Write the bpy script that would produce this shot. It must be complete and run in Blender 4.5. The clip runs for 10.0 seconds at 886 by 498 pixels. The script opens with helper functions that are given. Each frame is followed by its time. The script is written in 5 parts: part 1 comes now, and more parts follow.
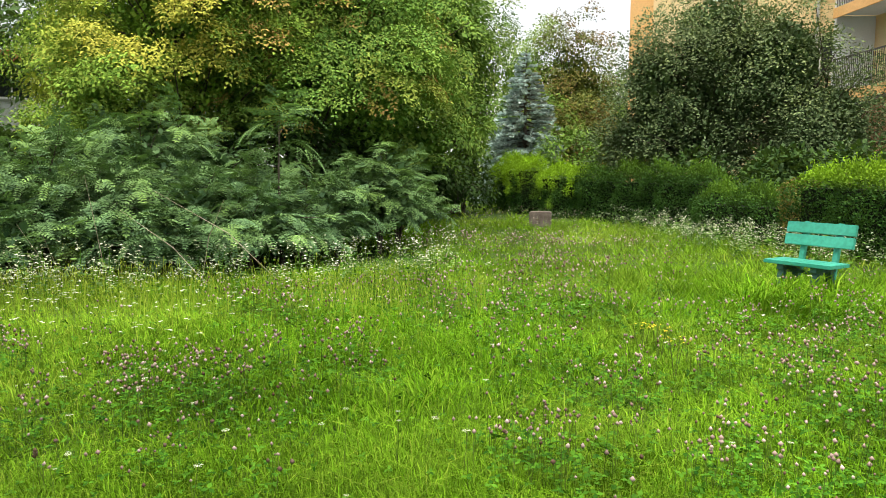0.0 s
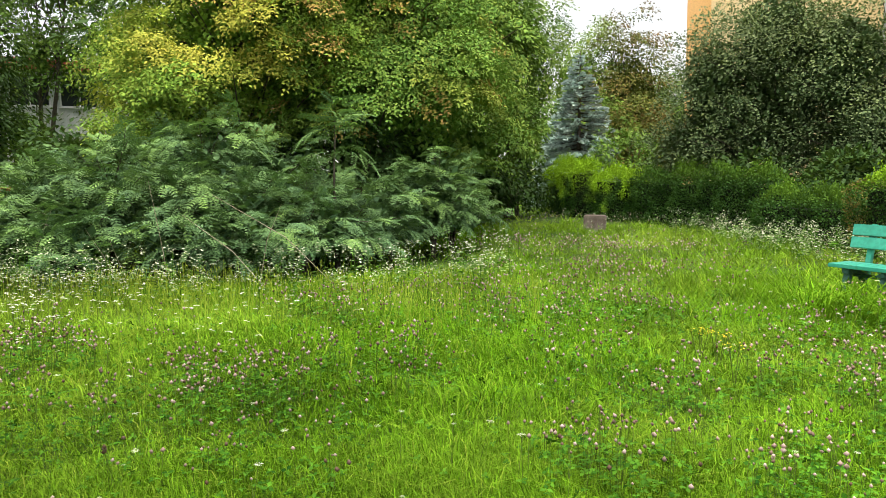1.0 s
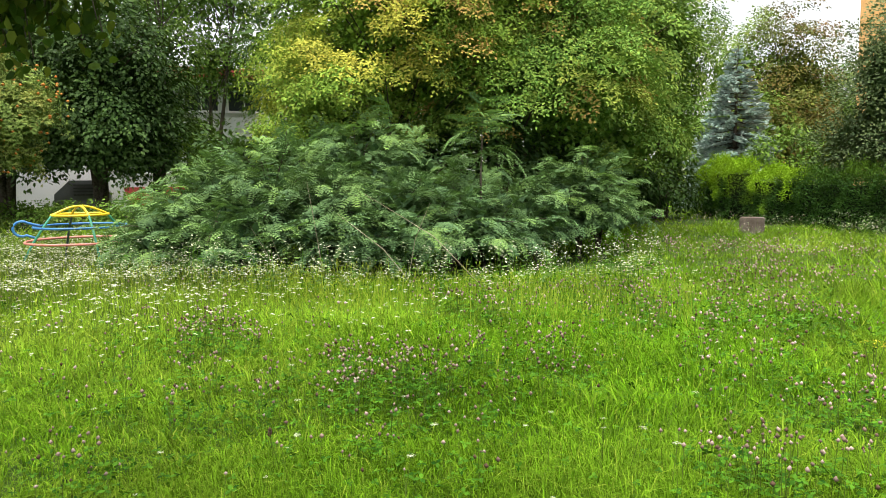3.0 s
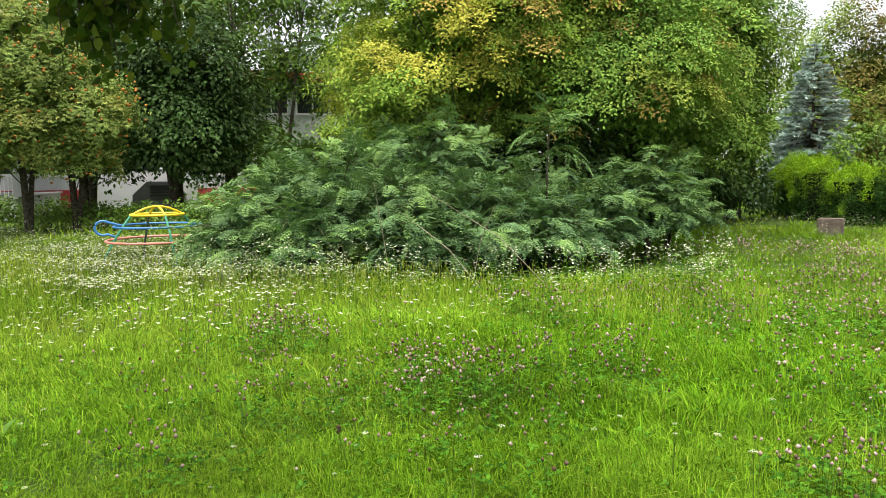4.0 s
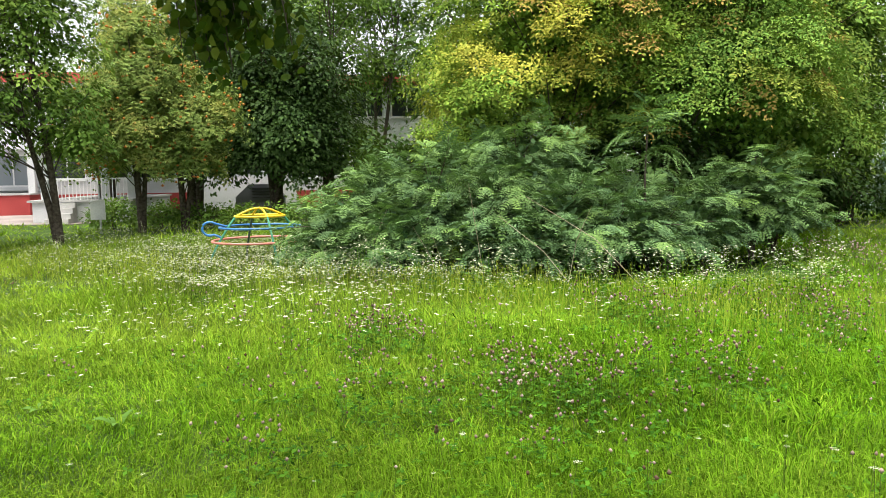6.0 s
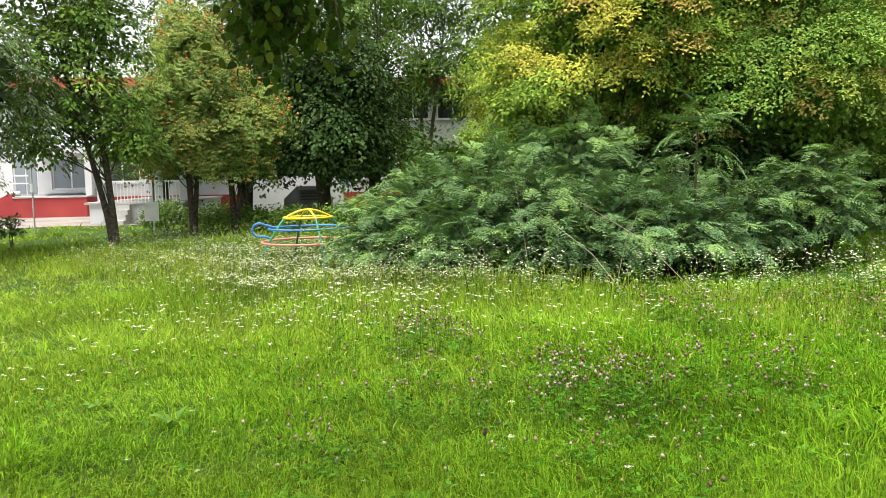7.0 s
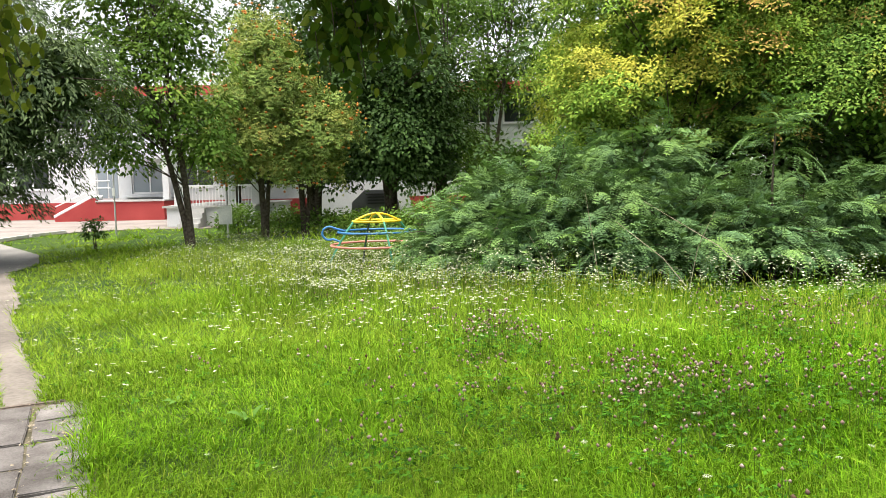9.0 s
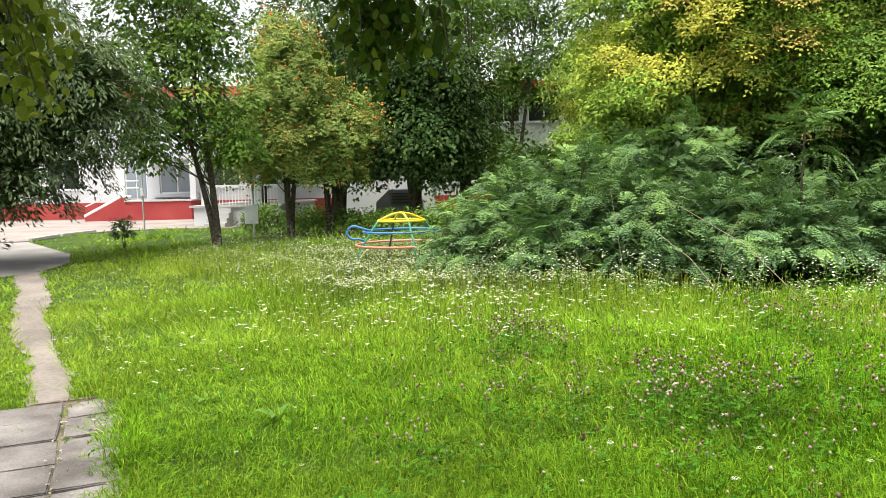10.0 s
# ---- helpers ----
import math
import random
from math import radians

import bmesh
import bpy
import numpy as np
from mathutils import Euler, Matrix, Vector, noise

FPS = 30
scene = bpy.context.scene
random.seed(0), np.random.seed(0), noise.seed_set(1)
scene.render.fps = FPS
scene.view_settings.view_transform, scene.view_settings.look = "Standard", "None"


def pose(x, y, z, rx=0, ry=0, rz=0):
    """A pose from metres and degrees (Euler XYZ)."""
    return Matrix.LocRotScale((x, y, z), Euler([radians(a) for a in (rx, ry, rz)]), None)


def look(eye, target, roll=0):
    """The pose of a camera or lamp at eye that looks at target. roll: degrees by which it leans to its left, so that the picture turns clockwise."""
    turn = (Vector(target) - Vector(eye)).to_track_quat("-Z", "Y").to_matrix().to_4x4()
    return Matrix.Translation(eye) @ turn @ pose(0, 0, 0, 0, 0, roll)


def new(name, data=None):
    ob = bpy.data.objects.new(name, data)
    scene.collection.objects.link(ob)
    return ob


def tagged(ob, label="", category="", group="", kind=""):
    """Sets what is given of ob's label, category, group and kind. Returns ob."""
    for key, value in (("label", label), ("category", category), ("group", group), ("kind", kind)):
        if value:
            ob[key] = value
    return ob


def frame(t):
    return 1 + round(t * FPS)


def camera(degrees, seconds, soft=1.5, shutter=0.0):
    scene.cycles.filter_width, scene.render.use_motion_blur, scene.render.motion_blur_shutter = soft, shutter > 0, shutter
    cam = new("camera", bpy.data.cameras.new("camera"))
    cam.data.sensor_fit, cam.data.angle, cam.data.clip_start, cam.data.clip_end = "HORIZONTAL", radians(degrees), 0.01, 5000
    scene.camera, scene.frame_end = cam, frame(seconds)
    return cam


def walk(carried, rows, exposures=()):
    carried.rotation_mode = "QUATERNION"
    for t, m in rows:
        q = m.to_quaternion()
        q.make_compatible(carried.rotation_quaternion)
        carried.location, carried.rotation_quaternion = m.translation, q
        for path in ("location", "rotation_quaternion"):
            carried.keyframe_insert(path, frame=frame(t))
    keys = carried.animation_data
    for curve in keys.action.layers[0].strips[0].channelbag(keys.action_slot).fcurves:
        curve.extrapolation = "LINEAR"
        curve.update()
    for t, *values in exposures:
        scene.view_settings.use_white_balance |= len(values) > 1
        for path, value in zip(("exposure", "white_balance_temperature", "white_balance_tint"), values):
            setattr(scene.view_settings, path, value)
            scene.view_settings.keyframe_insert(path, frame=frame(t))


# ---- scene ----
EXPO = 0.62
cam = camera(60.36, 10.0, soft=0.7)
# seconds, x, y, z, heading to the left, pitch, lean to the right
ROWS = [
    (0.0, -0.000, 0.000, 1.600, 0.00, -6.17, -0.18),
    (0.5, -0.005, -0.009, 1.601, 1.82, -6.01, 0.03),
    (1.0, -0.009, -0.020, 1.604, 4.00, -5.89, 0.24),
    (1.5, -0.015, -0.029, 1.605, 6.42, -5.82, 0.29),
    (2.0, -0.028, -0.040, 1.605, 9.16, -5.79, 0.32),
    (2.5, -0.044, -0.044, 1.604, 11.96, -5.82, 0.30),
    (4.0, -0.075, -0.044, 1.603, 19.55, -5.76, 0.53),
    (4.5, -0.089, -0.043, 1.601, 21.44, -5.72, 0.59),
    (5.0, -0.094, -0.046, 1.601, 23.08, -5.67, 0.65),
    (5.5, -0.102, -0.054, 1.603, 24.71, -5.61, 0.71),
    (7.0, -0.128, -0.069, 1.606, 29.86, -5.39, 0.99),
    (7.5, -0.142, -0.081, 1.606, 31.28, -5.25, 0.97),
    (8.0, -0.151, -0.093, 1.605, 32.58, -5.09, 0.91),
    (8.5, -0.157, -0.100, 1.605, 33.72, -5.04, 0.97),
    (9.0, -0.157, -0.103, 1.605, 34.74, -5.01, 1.11),
    (9.5, -0.158, -0.108, 1.606, 35.67, -5.01, 1.17),
    (10.0, -0.160, -0.115, 1.608, 36.55, -5.02, 1.23),
]
walk(cam, [(t, pose(x, y, z, 90 + pitch, 0, yaw) @ pose(0, 0, 0, 0, 0, -lean)) for t, x, y, z, yaw, pitch, lean in ROWS],
     exposures=[(0.0, EXPO - 0.04), (5.0, EXPO + 0.06), (10.0, EXPO + 0.16)])

# ---- light ----
SUN_ELEVATION, SUN_AZIMUTH = 78.0, 200.0   # degrees; azimuth clockwise from +y
world = bpy.data.worlds.new("overcast_sky")
scene.world = world
world.use_nodes = True
wn, wl = world.node_tree.nodes, world.node_tree.links
wn.clear()
sky = wn.new("ShaderNodeTexSky")
sky.sky_type, sky.sun_disc = "NISHITA", False
sky.sun_elevation, sky.sun_rotation = radians(SUN_ELEVATION), radians(SUN_AZIMUTH)
sky.air_density, sky.dust_density = 1.0, 3.0
sky_bg, cloud_bg = wn.new("ShaderNodeBackground"), wn.new("ShaderNodeBackground")
sky_bg.inputs["Strength"].default_value = 0.05
cloud_bg.inputs["Color"].default_value = (1.0, 0.97, 0.92, 1)
cloud_bg.inputs["Strength"].default_value = 0.62
add, wout = wn.new("ShaderNodeAddShader"), wn.new("ShaderNodeOutputWorld")
wl.new(sky.outputs[0], sky_bg.inputs[0])
wl.new(sky_bg.outputs[0], add.inputs[0])
wl.new(cloud_bg.outputs[0], add.inputs[1])
wl.new(add.outputs[0], wout.inputs[0])

sun_data = bpy.data.lights.new("sun", "SUN")
sun_data.energy, sun_data.angle, sun_data.color = 5.7, radians(60), (1.0, 0.94, 0.84)
sun = new("sun", sun_data)
se, sa = radians(SUN_ELEVATION), radians(SUN_AZIMUTH)
sun.matrix_world = look((40 * math.sin(sa) * math.cos(se), 40 * math.cos(sa) * math.cos(se), 40 * math.sin(se)), (0, 0, 0))


# ---- materials ----
def node_mat(name):
    m = bpy.data.materials.new(name)
    m.use_nodes = True
    nt = m.node_tree
    nt.nodes.clear()
    out = nt.nodes.new("ShaderNodeOutputMaterial")
    return m, nt, out


def rgb(c):
    return (c[0], c[1], c[2], 1.0)


def mix_rgb(nt, fac, a, b):
    n = nt.nodes.new("ShaderNodeMix")
    n.data_type = "RGBA"
    for socket, value in ((n.inputs[0], fac), (n.inputs[6], a), (n.inputs[7], b)):
        if isinstance(value, (int, float)):
            socket.default_value = value
        elif isinstance(value, tuple):
            socket.default_value = rgb(value)
        else:
            nt.links.new(value, socket)
    return n.outputs[2]


def noise_node(nt, scale, detail=3.0, lo=0.35, hi=0.65, coord="Object"):
    tc, n, r = nt.nodes.new("ShaderNodeTexCoord"), nt.nodes.new("ShaderNodeTexNoise"), nt.nodes.new("ShaderNodeMapRange")
    n.inputs["Scale"].default_value, n.inputs["Detail"].default_value = scale, detail
    if coord == "World":
        geo = nt.nodes.new("ShaderNodeNewGeometry")
        nt.links.new(geo.outputs["Position"], n.inputs["Vector"])
    else:
        nt.links.new(tc.outputs[coord], n.inputs["Vector"])
    nt.links.new(n.outputs[0], r.inputs["Value"])
    r.inputs["From Min"].default_value, r.inputs["From Max"].default_value = lo, hi
    return r.outputs[0]


def leaf_mat(name, dark, light, accent=None, glow=0.35, rough=0.5, gloss=0.3, tips=None):
    """Thin foliage: colour varies leaf by leaf, accent where the leaf's tint says so; light passes through."""
    m, nt, out = node_mat(name)
    geo = nt.nodes.new("ShaderNodeNewGeometry")
    col = mix_rgb(nt, geo.outputs["Random Per Island"], dark, light)
    att = nt.nodes.new("ShaderNodeAttribute")
    att.attribute_name = "tint"
    if accent:
        col = mix_rgb(nt, att.outputs["Fac"], col, accent)
    if tips:
        less = nt.nodes.new("ShaderNodeMath")
        less.operation = "SUBTRACT"
        less.inputs[1].default_value = 1.0
        nt.links.new(att.outputs["Fac"], less.inputs[0])
        col = mix_rgb(nt, less.outputs[0], col, tips)
    n = noise_node(nt, 0.9, 2.0)
    hsv = nt.nodes.new("ShaderNodeHueSaturation")
    mr = nt.nodes.new("ShaderNodeMapRange")
    mr.inputs["To Min"].default_value, mr.inputs["To Max"].default_value = 0.8, 1.2
    nt.links.new(n, mr.inputs["Value"])
    nt.links.new(mr.outputs[0], hsv.inputs["Value"])
    nt.links.new(col, hsv.inputs["Color"])
    col = hsv.outputs[0]
    p, tr, ms = nt.nodes.new("ShaderNodeBsdfPrincipled"), nt.nodes.new("ShaderNodeBsdfTranslucent"), nt.nodes.new("ShaderNodeMixShader")
    p.inputs["Roughness"].default_value = rough
    p.inputs["Specular IOR Level"].default_value = gloss * 0.5
    warm = mix_rgb(nt, 0.35, col, (0.17, 0.26, 0.02))
    nt.links.new(col, p.inputs["Base Color"])
    nt.links.new(warm, tr.inputs["Color"])
    ms.inputs[0].default_value = glow * 0.65
    nt.links.new(p.outputs[0], ms.inputs[1])
    nt.links.new(tr.outputs[0], ms.inputs[2])
    nt.links.new(ms.outputs[0], out.inputs[0])
    return m


def solid_mat(name, a, b, scale=6.0, rough=0.8, bump=0.2, fine=40.0, metal=0.0, vary=0.0, lo=0.35, hi=0.65, coord="Object"):
    """Two-tone surface with grain at two scales and a fine relief."""
    m, nt, out = node_mat(name)
    p = nt.nodes.new("ShaderNodeBsdfPrincipled")
    big, small = noise_node(nt, scale, 4.0, lo, hi, coord), noise_node(nt, fine, 3.0, coord=coord)
    col = mix_rgb(nt, big, a, b)
    dirt = nt.nodes.new("ShaderNodeHueSaturation")
    mr = nt.nodes.new("ShaderNodeMapRange")
    mr.inputs["To Min"].default_value, mr.inputs["To Max"].default_value = 0.88, 1.1
    nt.links.new(small, mr.inputs["Value"])
    value = mr.outputs[0]
    if vary:
        info, vr, mul = nt.nodes.new("ShaderNodeObjectInfo"), nt.nodes.new("ShaderNodeMapRange"), nt.nodes.new("ShaderNodeMath")
        vr.inputs["To Min"].default_value, vr.inputs["To Max"].default_value = 1 - vary, 1 + vary
        mul.operation = "MULTIPLY"
        nt.links.new(info.outputs["Random"], vr.inputs["Value"])
        nt.links.new(vr.outputs[0], mul.inputs[0])
        nt.links.new(value, mul.inputs[1])
        value = mul.outputs[0]
    nt.links.new(value, dirt.inputs["Value"])
    nt.links.new(col, dirt.inputs["Color"])
    nt.links.new(dirt.outputs[0], p.inputs["Base Color"])
    p.inputs["Roughness"].default_value, p.inputs["Metallic"].default_value = rough, metal
    p.inputs["Specular IOR Level"].default_value = 0.5 if rough < 0.8 else 0.12
    if bump:
        bp = nt.nodes.new("ShaderNodeBump")
        bp.inputs["Strength"].default_value, bp.inputs["Distance"].default_value = bump, 0.01
        nt.links.new(small, bp.inputs["Height"])
        nt.links.new(bp.outputs[0], p.inputs["Normal"])
    nt.links.new(p.outputs[0], out.inputs[0])
    return m


def glass_mat(name, tint):
    """Dark window glass over an unlit room: a glossy coat on a near-black body."""
    m, nt, out = node_mat(name)
    p = nt.nodes.new("ShaderNodeBsdfPrincipled")
    p.inputs["Base Color"].default_value = rgb(tint)
    p.inputs["Roughness"].default_value = 0.06
    nt.links.new(p.outputs[0], out.inputs[0])
    return m


M_GRASS = leaf_mat("grass_blades", (0.032, 0.098, 0.003), (0.165, 0.365, 0.011), (0.33, 0.42, 0.05), 0.3, 0.6, 0.05)
M_LOCUST = leaf_mat("locust_leaves", (0.036, 0.084, 0.036), (0.135, 0.240, 0.100), (0.24, 0.40, 0.09), 0.18, 0.6, 0.2)
M_MAPLE = leaf_mat("ash_maple_leaves", (0.095, 0.195, 0.030), (0.24, 0.39, 0.056), (0.50, 0.45, 0.075), 0.26, 0.65, 0.06, (0.42, 0.25, 0.095))
M_MAPLE_GREEN = leaf_mat("green_maple_leaves", (0.080, 0.180, 0.034), (0.215, 0.37, 0.066), (0.44, 0.45, 0.08), 0.24, 0.65, 0.08, (0.40, 0.24, 0.09))
M_WOODS = leaf_mat("woodland_leaves", (0.042, 0.100, 0.016), (0.135, 0.25, 0.042), (0.26, 0.37, 0.06), 0.3, 0.55, 0.15)
M_RUSSET = leaf_mat("russet_leaves", (0.0369, 0.0574, 0.0103), (0.174, 0.217, 0.0435), (0.246, 0.139, 0.0492), 0.3, 0.55, 0.15)
M_ROWAN = leaf_mat("rowan_leaves", (0.090, 0.165, 0.034), (0.31, 0.43, 0.11), (0.50, 0.43, 0.11), 0.25, 0.55, 0.15)
# dark leaf copy: the shade among and under trees is put into its colour
M_SHADE = leaf_mat("shade_dark_leaves", (0.016, 0.042, 0.011), (0.045, 0.095, 0.020), (0.08, 0.145, 0.03), 0.22, 0.55, 0.2)
M_PLUM = leaf_mat("grey_green_leaves", (0.040, 0.080, 0.028), (0.120, 0.172, 0.074), (0.25, 0.29, 0.10), 0.15, 0.5, 0.25)
M_WILLOW = leaf_mat("drooping_leaves", (0.014, 0.032, 0.012), (0.105, 0.160, 0.070), (0.24, 0.31, 0.13), 0.2, 0.6, 0.2)
M_HEDGE = leaf_mat("hedge_leaves", (0.011, 0.042, 0.009), (0.046, 0.115, 0.022), (0.24, 0.42, 0.018), 0.3, 0.55, 0.15)
# near-black so that the shade inside a hedge is in the colour
M_CORE = solid_mat("hedge_inner_shade", (0.004, 0.008, 0.003), (0.012, 0.018, 0.006), 12, 0.95, 0.5, 50)
M_SPRUCE = leaf_mat("blue_spruce_needles", (0.22, 0.31, 0.28), (0.62, 0.72, 0.68), None, 0.1, 0.6, 0.2)
M_LINDEN = leaf_mat("linden_leaves", (0.010, 0.026, 0.003), (0.036, 0.078, 0.008), (0.24, 0.28, 0.03), 0.4, 0.6, 0.1)
M_BROAD = leaf_mat("broad_weed_leaves", (0.012, 0.060, 0.004), (0.090, 0.235, 0.016), (0.28, 0.40, 0.14), 0.25, 0.6, 0.08)
M_STEM = leaf_mat("flower_stems", (0.0328, 0.0615, 0.0082), (0.139, 0.191, 0.0435), None, 0.2)
M_CLOVER = leaf_mat("clover_heads", (0.27, 0.185, 0.155), (0.48, 0.37, 0.34), (0.085, 0.050, 0.030), 0.12, 0.85, 0.05)
M_WHITE = leaf_mat("white_florets", (0.33, 0.37, 0.22), (0.58, 0.60, 0.44), None, 0.25, 0.8, 0.1)
M_YELLOW = leaf_mat("yellow_florets", (0.55, 0.42, 0.02), (0.72, 0.58, 0.05), None, 0.25, 0.7, 0.1)
M_BERRY = leaf_mat("orange_berries", (0.42, 0.13, 0.03), (0.60, 0.24, 0.05), None, 0.1, 0.5, 0.3)
M_BARK = solid_mat("bark", (0.05, 0.04, 0.03), (0.11, 0.095, 0.075), 14, 0.95, 0.6, 60)
M_TWIG = solid_mat("dry_twigs", (0.24, 0.20, 0.14), (0.42, 0.37, 0.28), 9, 0.9, 0.3, 60)
M_SOIL = solid_mat("meadow_soil", (0.022, 0.05, 0.007), (0.05, 0.085, 0.015), 1.3, 0.95, 0.5, 18)
M_DIRT = solid_mat("trodden_earth", (0.135, 0.120, 0.106), (0.215, 0.192, 0.172), 1.1, 0.95, 0.5, 22)
M_SLAB = solid_mat("concrete_slab", (0.105, 0.095, 0.090), (0.235, 0.220, 0.214), 2.2, 0.9, 0.5, 60, vary=0.16, coord="World")
M_JOINT = solid_mat("sandy_joint_filling", (0.07, 0.065, 0.04), (0.16, 0.14, 0.10), 5, 0.95, 0.5, 50)
M_ASPHALT = solid_mat("worn_asphalt", (0.17, 0.165, 0.16), (0.25, 0.24, 0.23), 0.6, 0.9, 0.3, 60)
M_YARD = solid_mat("pinkish_pavers", (0.19, 0.165, 0.155), (0.27, 0.24, 0.225), 0.5, 0.9, 0.3, 9)
M_WALL_WHITE = solid_mat("white_render", (0.58, 0.60, 0.63), (0.66, 0.67, 0.68), 0.7, 0.85, 0.15, 30)
M_WALL_RED = solid_mat("red_plinth_paint", (0.33, 0.035, 0.035), (0.42, 0.06, 0.055), 0.8, 0.75, 0.15, 30)
M_RED = solid_mat("red_sheet_metal", (0.45, 0.05, 0.05), (0.55, 0.09, 0.08), 1.5, 0.5, 0.1, 30)
M_FRAME = solid_mat("white_window_plastic", (0.75, 0.76, 0.78), (0.82, 0.82, 0.82), 3, 0.4, 0.0)
M_CONCRETE = solid_mat("grey_concrete", (0.40, 0.40, 0.40), (0.52, 0.51, 0.50), 1.8, 0.9, 0.3, 25)
M_HOOD = solid_mat("dark_grey_panel", (0.08, 0.085, 0.095), (0.12, 0.125, 0.135), 1.5, 0.5, 0.1, 30)
M_STEEL = solid_mat("galvanised_steel", (0.45, 0.46, 0.48), (0.58, 0.59, 0.60), 5, 0.45, 0.1, 60, 0.7)
M_ROOF = solid_mat("grey_roofing", (0.28, 0.29, 0.30), (0.38, 0.38, 0.39), 0.8, 0.8, 0.2, 20)
M_YELLOW_WALL = solid_mat("cream_yellow_render", (0.72, 0.55, 0.30), (0.79, 0.63, 0.38), 0.6, 0.9, 0.2, 25)
M_ORANGE_WALL = solid_mat("orange_render", (0.68, 0.39, 0.15), (0.76, 0.46, 0.20), 0.6, 0.9, 0.2, 25)
M_LATTICE = solid_mat("red_brown_lattice", (0.20, 0.10, 0.06), (0.30, 0.16, 0.10), 6, 0.8, 0.3, 40)
M_BLACK = solid_mat("black_railing_paint", (0.02, 0.02, 0.022), (0.04, 0.04, 0.042), 8, 0.5, 0.1, 50)
M_BENCH = solid_mat("green_bench_paint", (0.028, 0.26, 0.18), (0.045, 0.32, 0.23), 2.5, 0.4, 0.08, 25, vary=0.07)
M_BENCH_LEG = solid_mat("dark_bench_leg", (0.012, 0.06, 0.045), (0.03, 0.10, 0.075), 6, 0.7, 0.2, 40)
M_STONE = solid_mat("weathered_block", (0.12, 0.095, 0.08), (0.21, 0.175, 0.15), 5, 0.95, 0.5, 40)
M_PIPE_YELLOW = solid_mat("yellow_pipe_paint", (0.68, 0.46, 0.01), (0.78, 0.55, 0.02), 4, 0.4, 0.2, 50)
M_PIPE_BLUE = solid_mat("blue_pipe_paint", (0.02, 0.13, 0.33), (0.04, 0.19, 0.43), 4, 0.4, 0.2, 50)
M_PIPE_GREEN = solid_mat("green_pipe_paint", (0.03, 0.22, 0.13), (0.07, 0.32, 0.20), 4, 0.4, 0.2, 50)
M_PIPE_RED = solid_mat("faded_red_pipe_paint", (0.50, 0.16, 0.12), (0.62, 0.25, 0.19), 4, 0.5, 0.2, 50)
M_PIPE_DARK = solid_mat("weathered_dark_pipe", (0.03, 0.06, 0.055), (0.06, 0.10, 0.085), 4, 0.5, 0.2, 50)
M_SIGN = solid_mat("pale_sign_board", (0.55, 0.57, 0.58), (0.66, 0.67, 0.66), 3, 0.6, 0.1, 30)
M_GLASS = glass_mat("window_glass", (0.03, 0.035, 0.04))
M_DOOR_GLASS = glass_mat("pale_door_glass", (0.25, 0.29, 0.33))



# ---- mesh helpers ----
rng = np.random.default_rng(7)


def mesh_from(name, verts, faces, mat, parent=None, label="", tint=None, smooth=False):
    """One mesh object from arrays: verts (n, 3), faces (m, 3) or (m, 4)."""
    me = bpy.data.meshes.new(name)
    verts, faces = np.asarray(verts, np.float32), np.asarray(faces, np.int32)
    k = faces.shape[1]
    me.vertices.add(len(verts))
    me.vertices.foreach_set("co", verts.ravel())
    me.loops.add(faces.size)
    me.loops.foreach_set("vertex_index", faces.ravel())
    me.polygons.add(len(faces))
    me.polygons.foreach_set("loop_start", np.arange(0, faces.size, k, dtype=np.int32))
    if smooth:
        me.polygons.foreach_set("use_smooth", np.ones(len(faces), bool))
    me.update(calc_edges=True)
    if tint is not None:
        me.attributes.new("tint", "FLOAT", "POINT").data.foreach_set("value", np.asarray(tint, np.float32))
    me.materials.append(mat)
    ob = new(name, me)
    ob.parent = parent
    if label:
        tagged(ob, label)
    return ob


def part(name, bm, mat, parent=None, label=""):
    """Links a bmesh as one mesh object under a thing or part."""
    me = bpy.data.meshes.new(name)
    bmesh.ops.recalc_face_normals(bm, faces=bm.faces)
    bm.to_mesh(me)
    bm.free()
    me.materials.append(mat)
    ob = new(name, me)
    ob.parent = parent
    if label:
        tagged(ob, label)
    return ob


def box_bm(x0, x1, y0, y1, z0, z1, bevel=0.0, bm=None):
    bm = bm or bmesh.new()
    m = Matrix.Translation(((x0 + x1) / 2, (y0 + y1) / 2, (z0 + z1) / 2)) @ Matrix.Diagonal((x1 - x0, y1 - y0, z1 - z0, 1))
    made = bmesh.ops.create_cube(bm, size=1.0, matrix=m)
    if bevel:
        edges = list({e for v in made["verts"] for e in v.link_edges})
        bmesh.ops.bevel(bm, geom=edges, offset=bevel, segments=2, affect="EDGES")
    return bm


def box(name, x0, x1, y0, y1, z0, z1, mat, parent=None, label="", bevel=0.0):
    return part(name, box_bm(x0, x1, y0, y1, z0, z1, bevel), mat, parent, label)


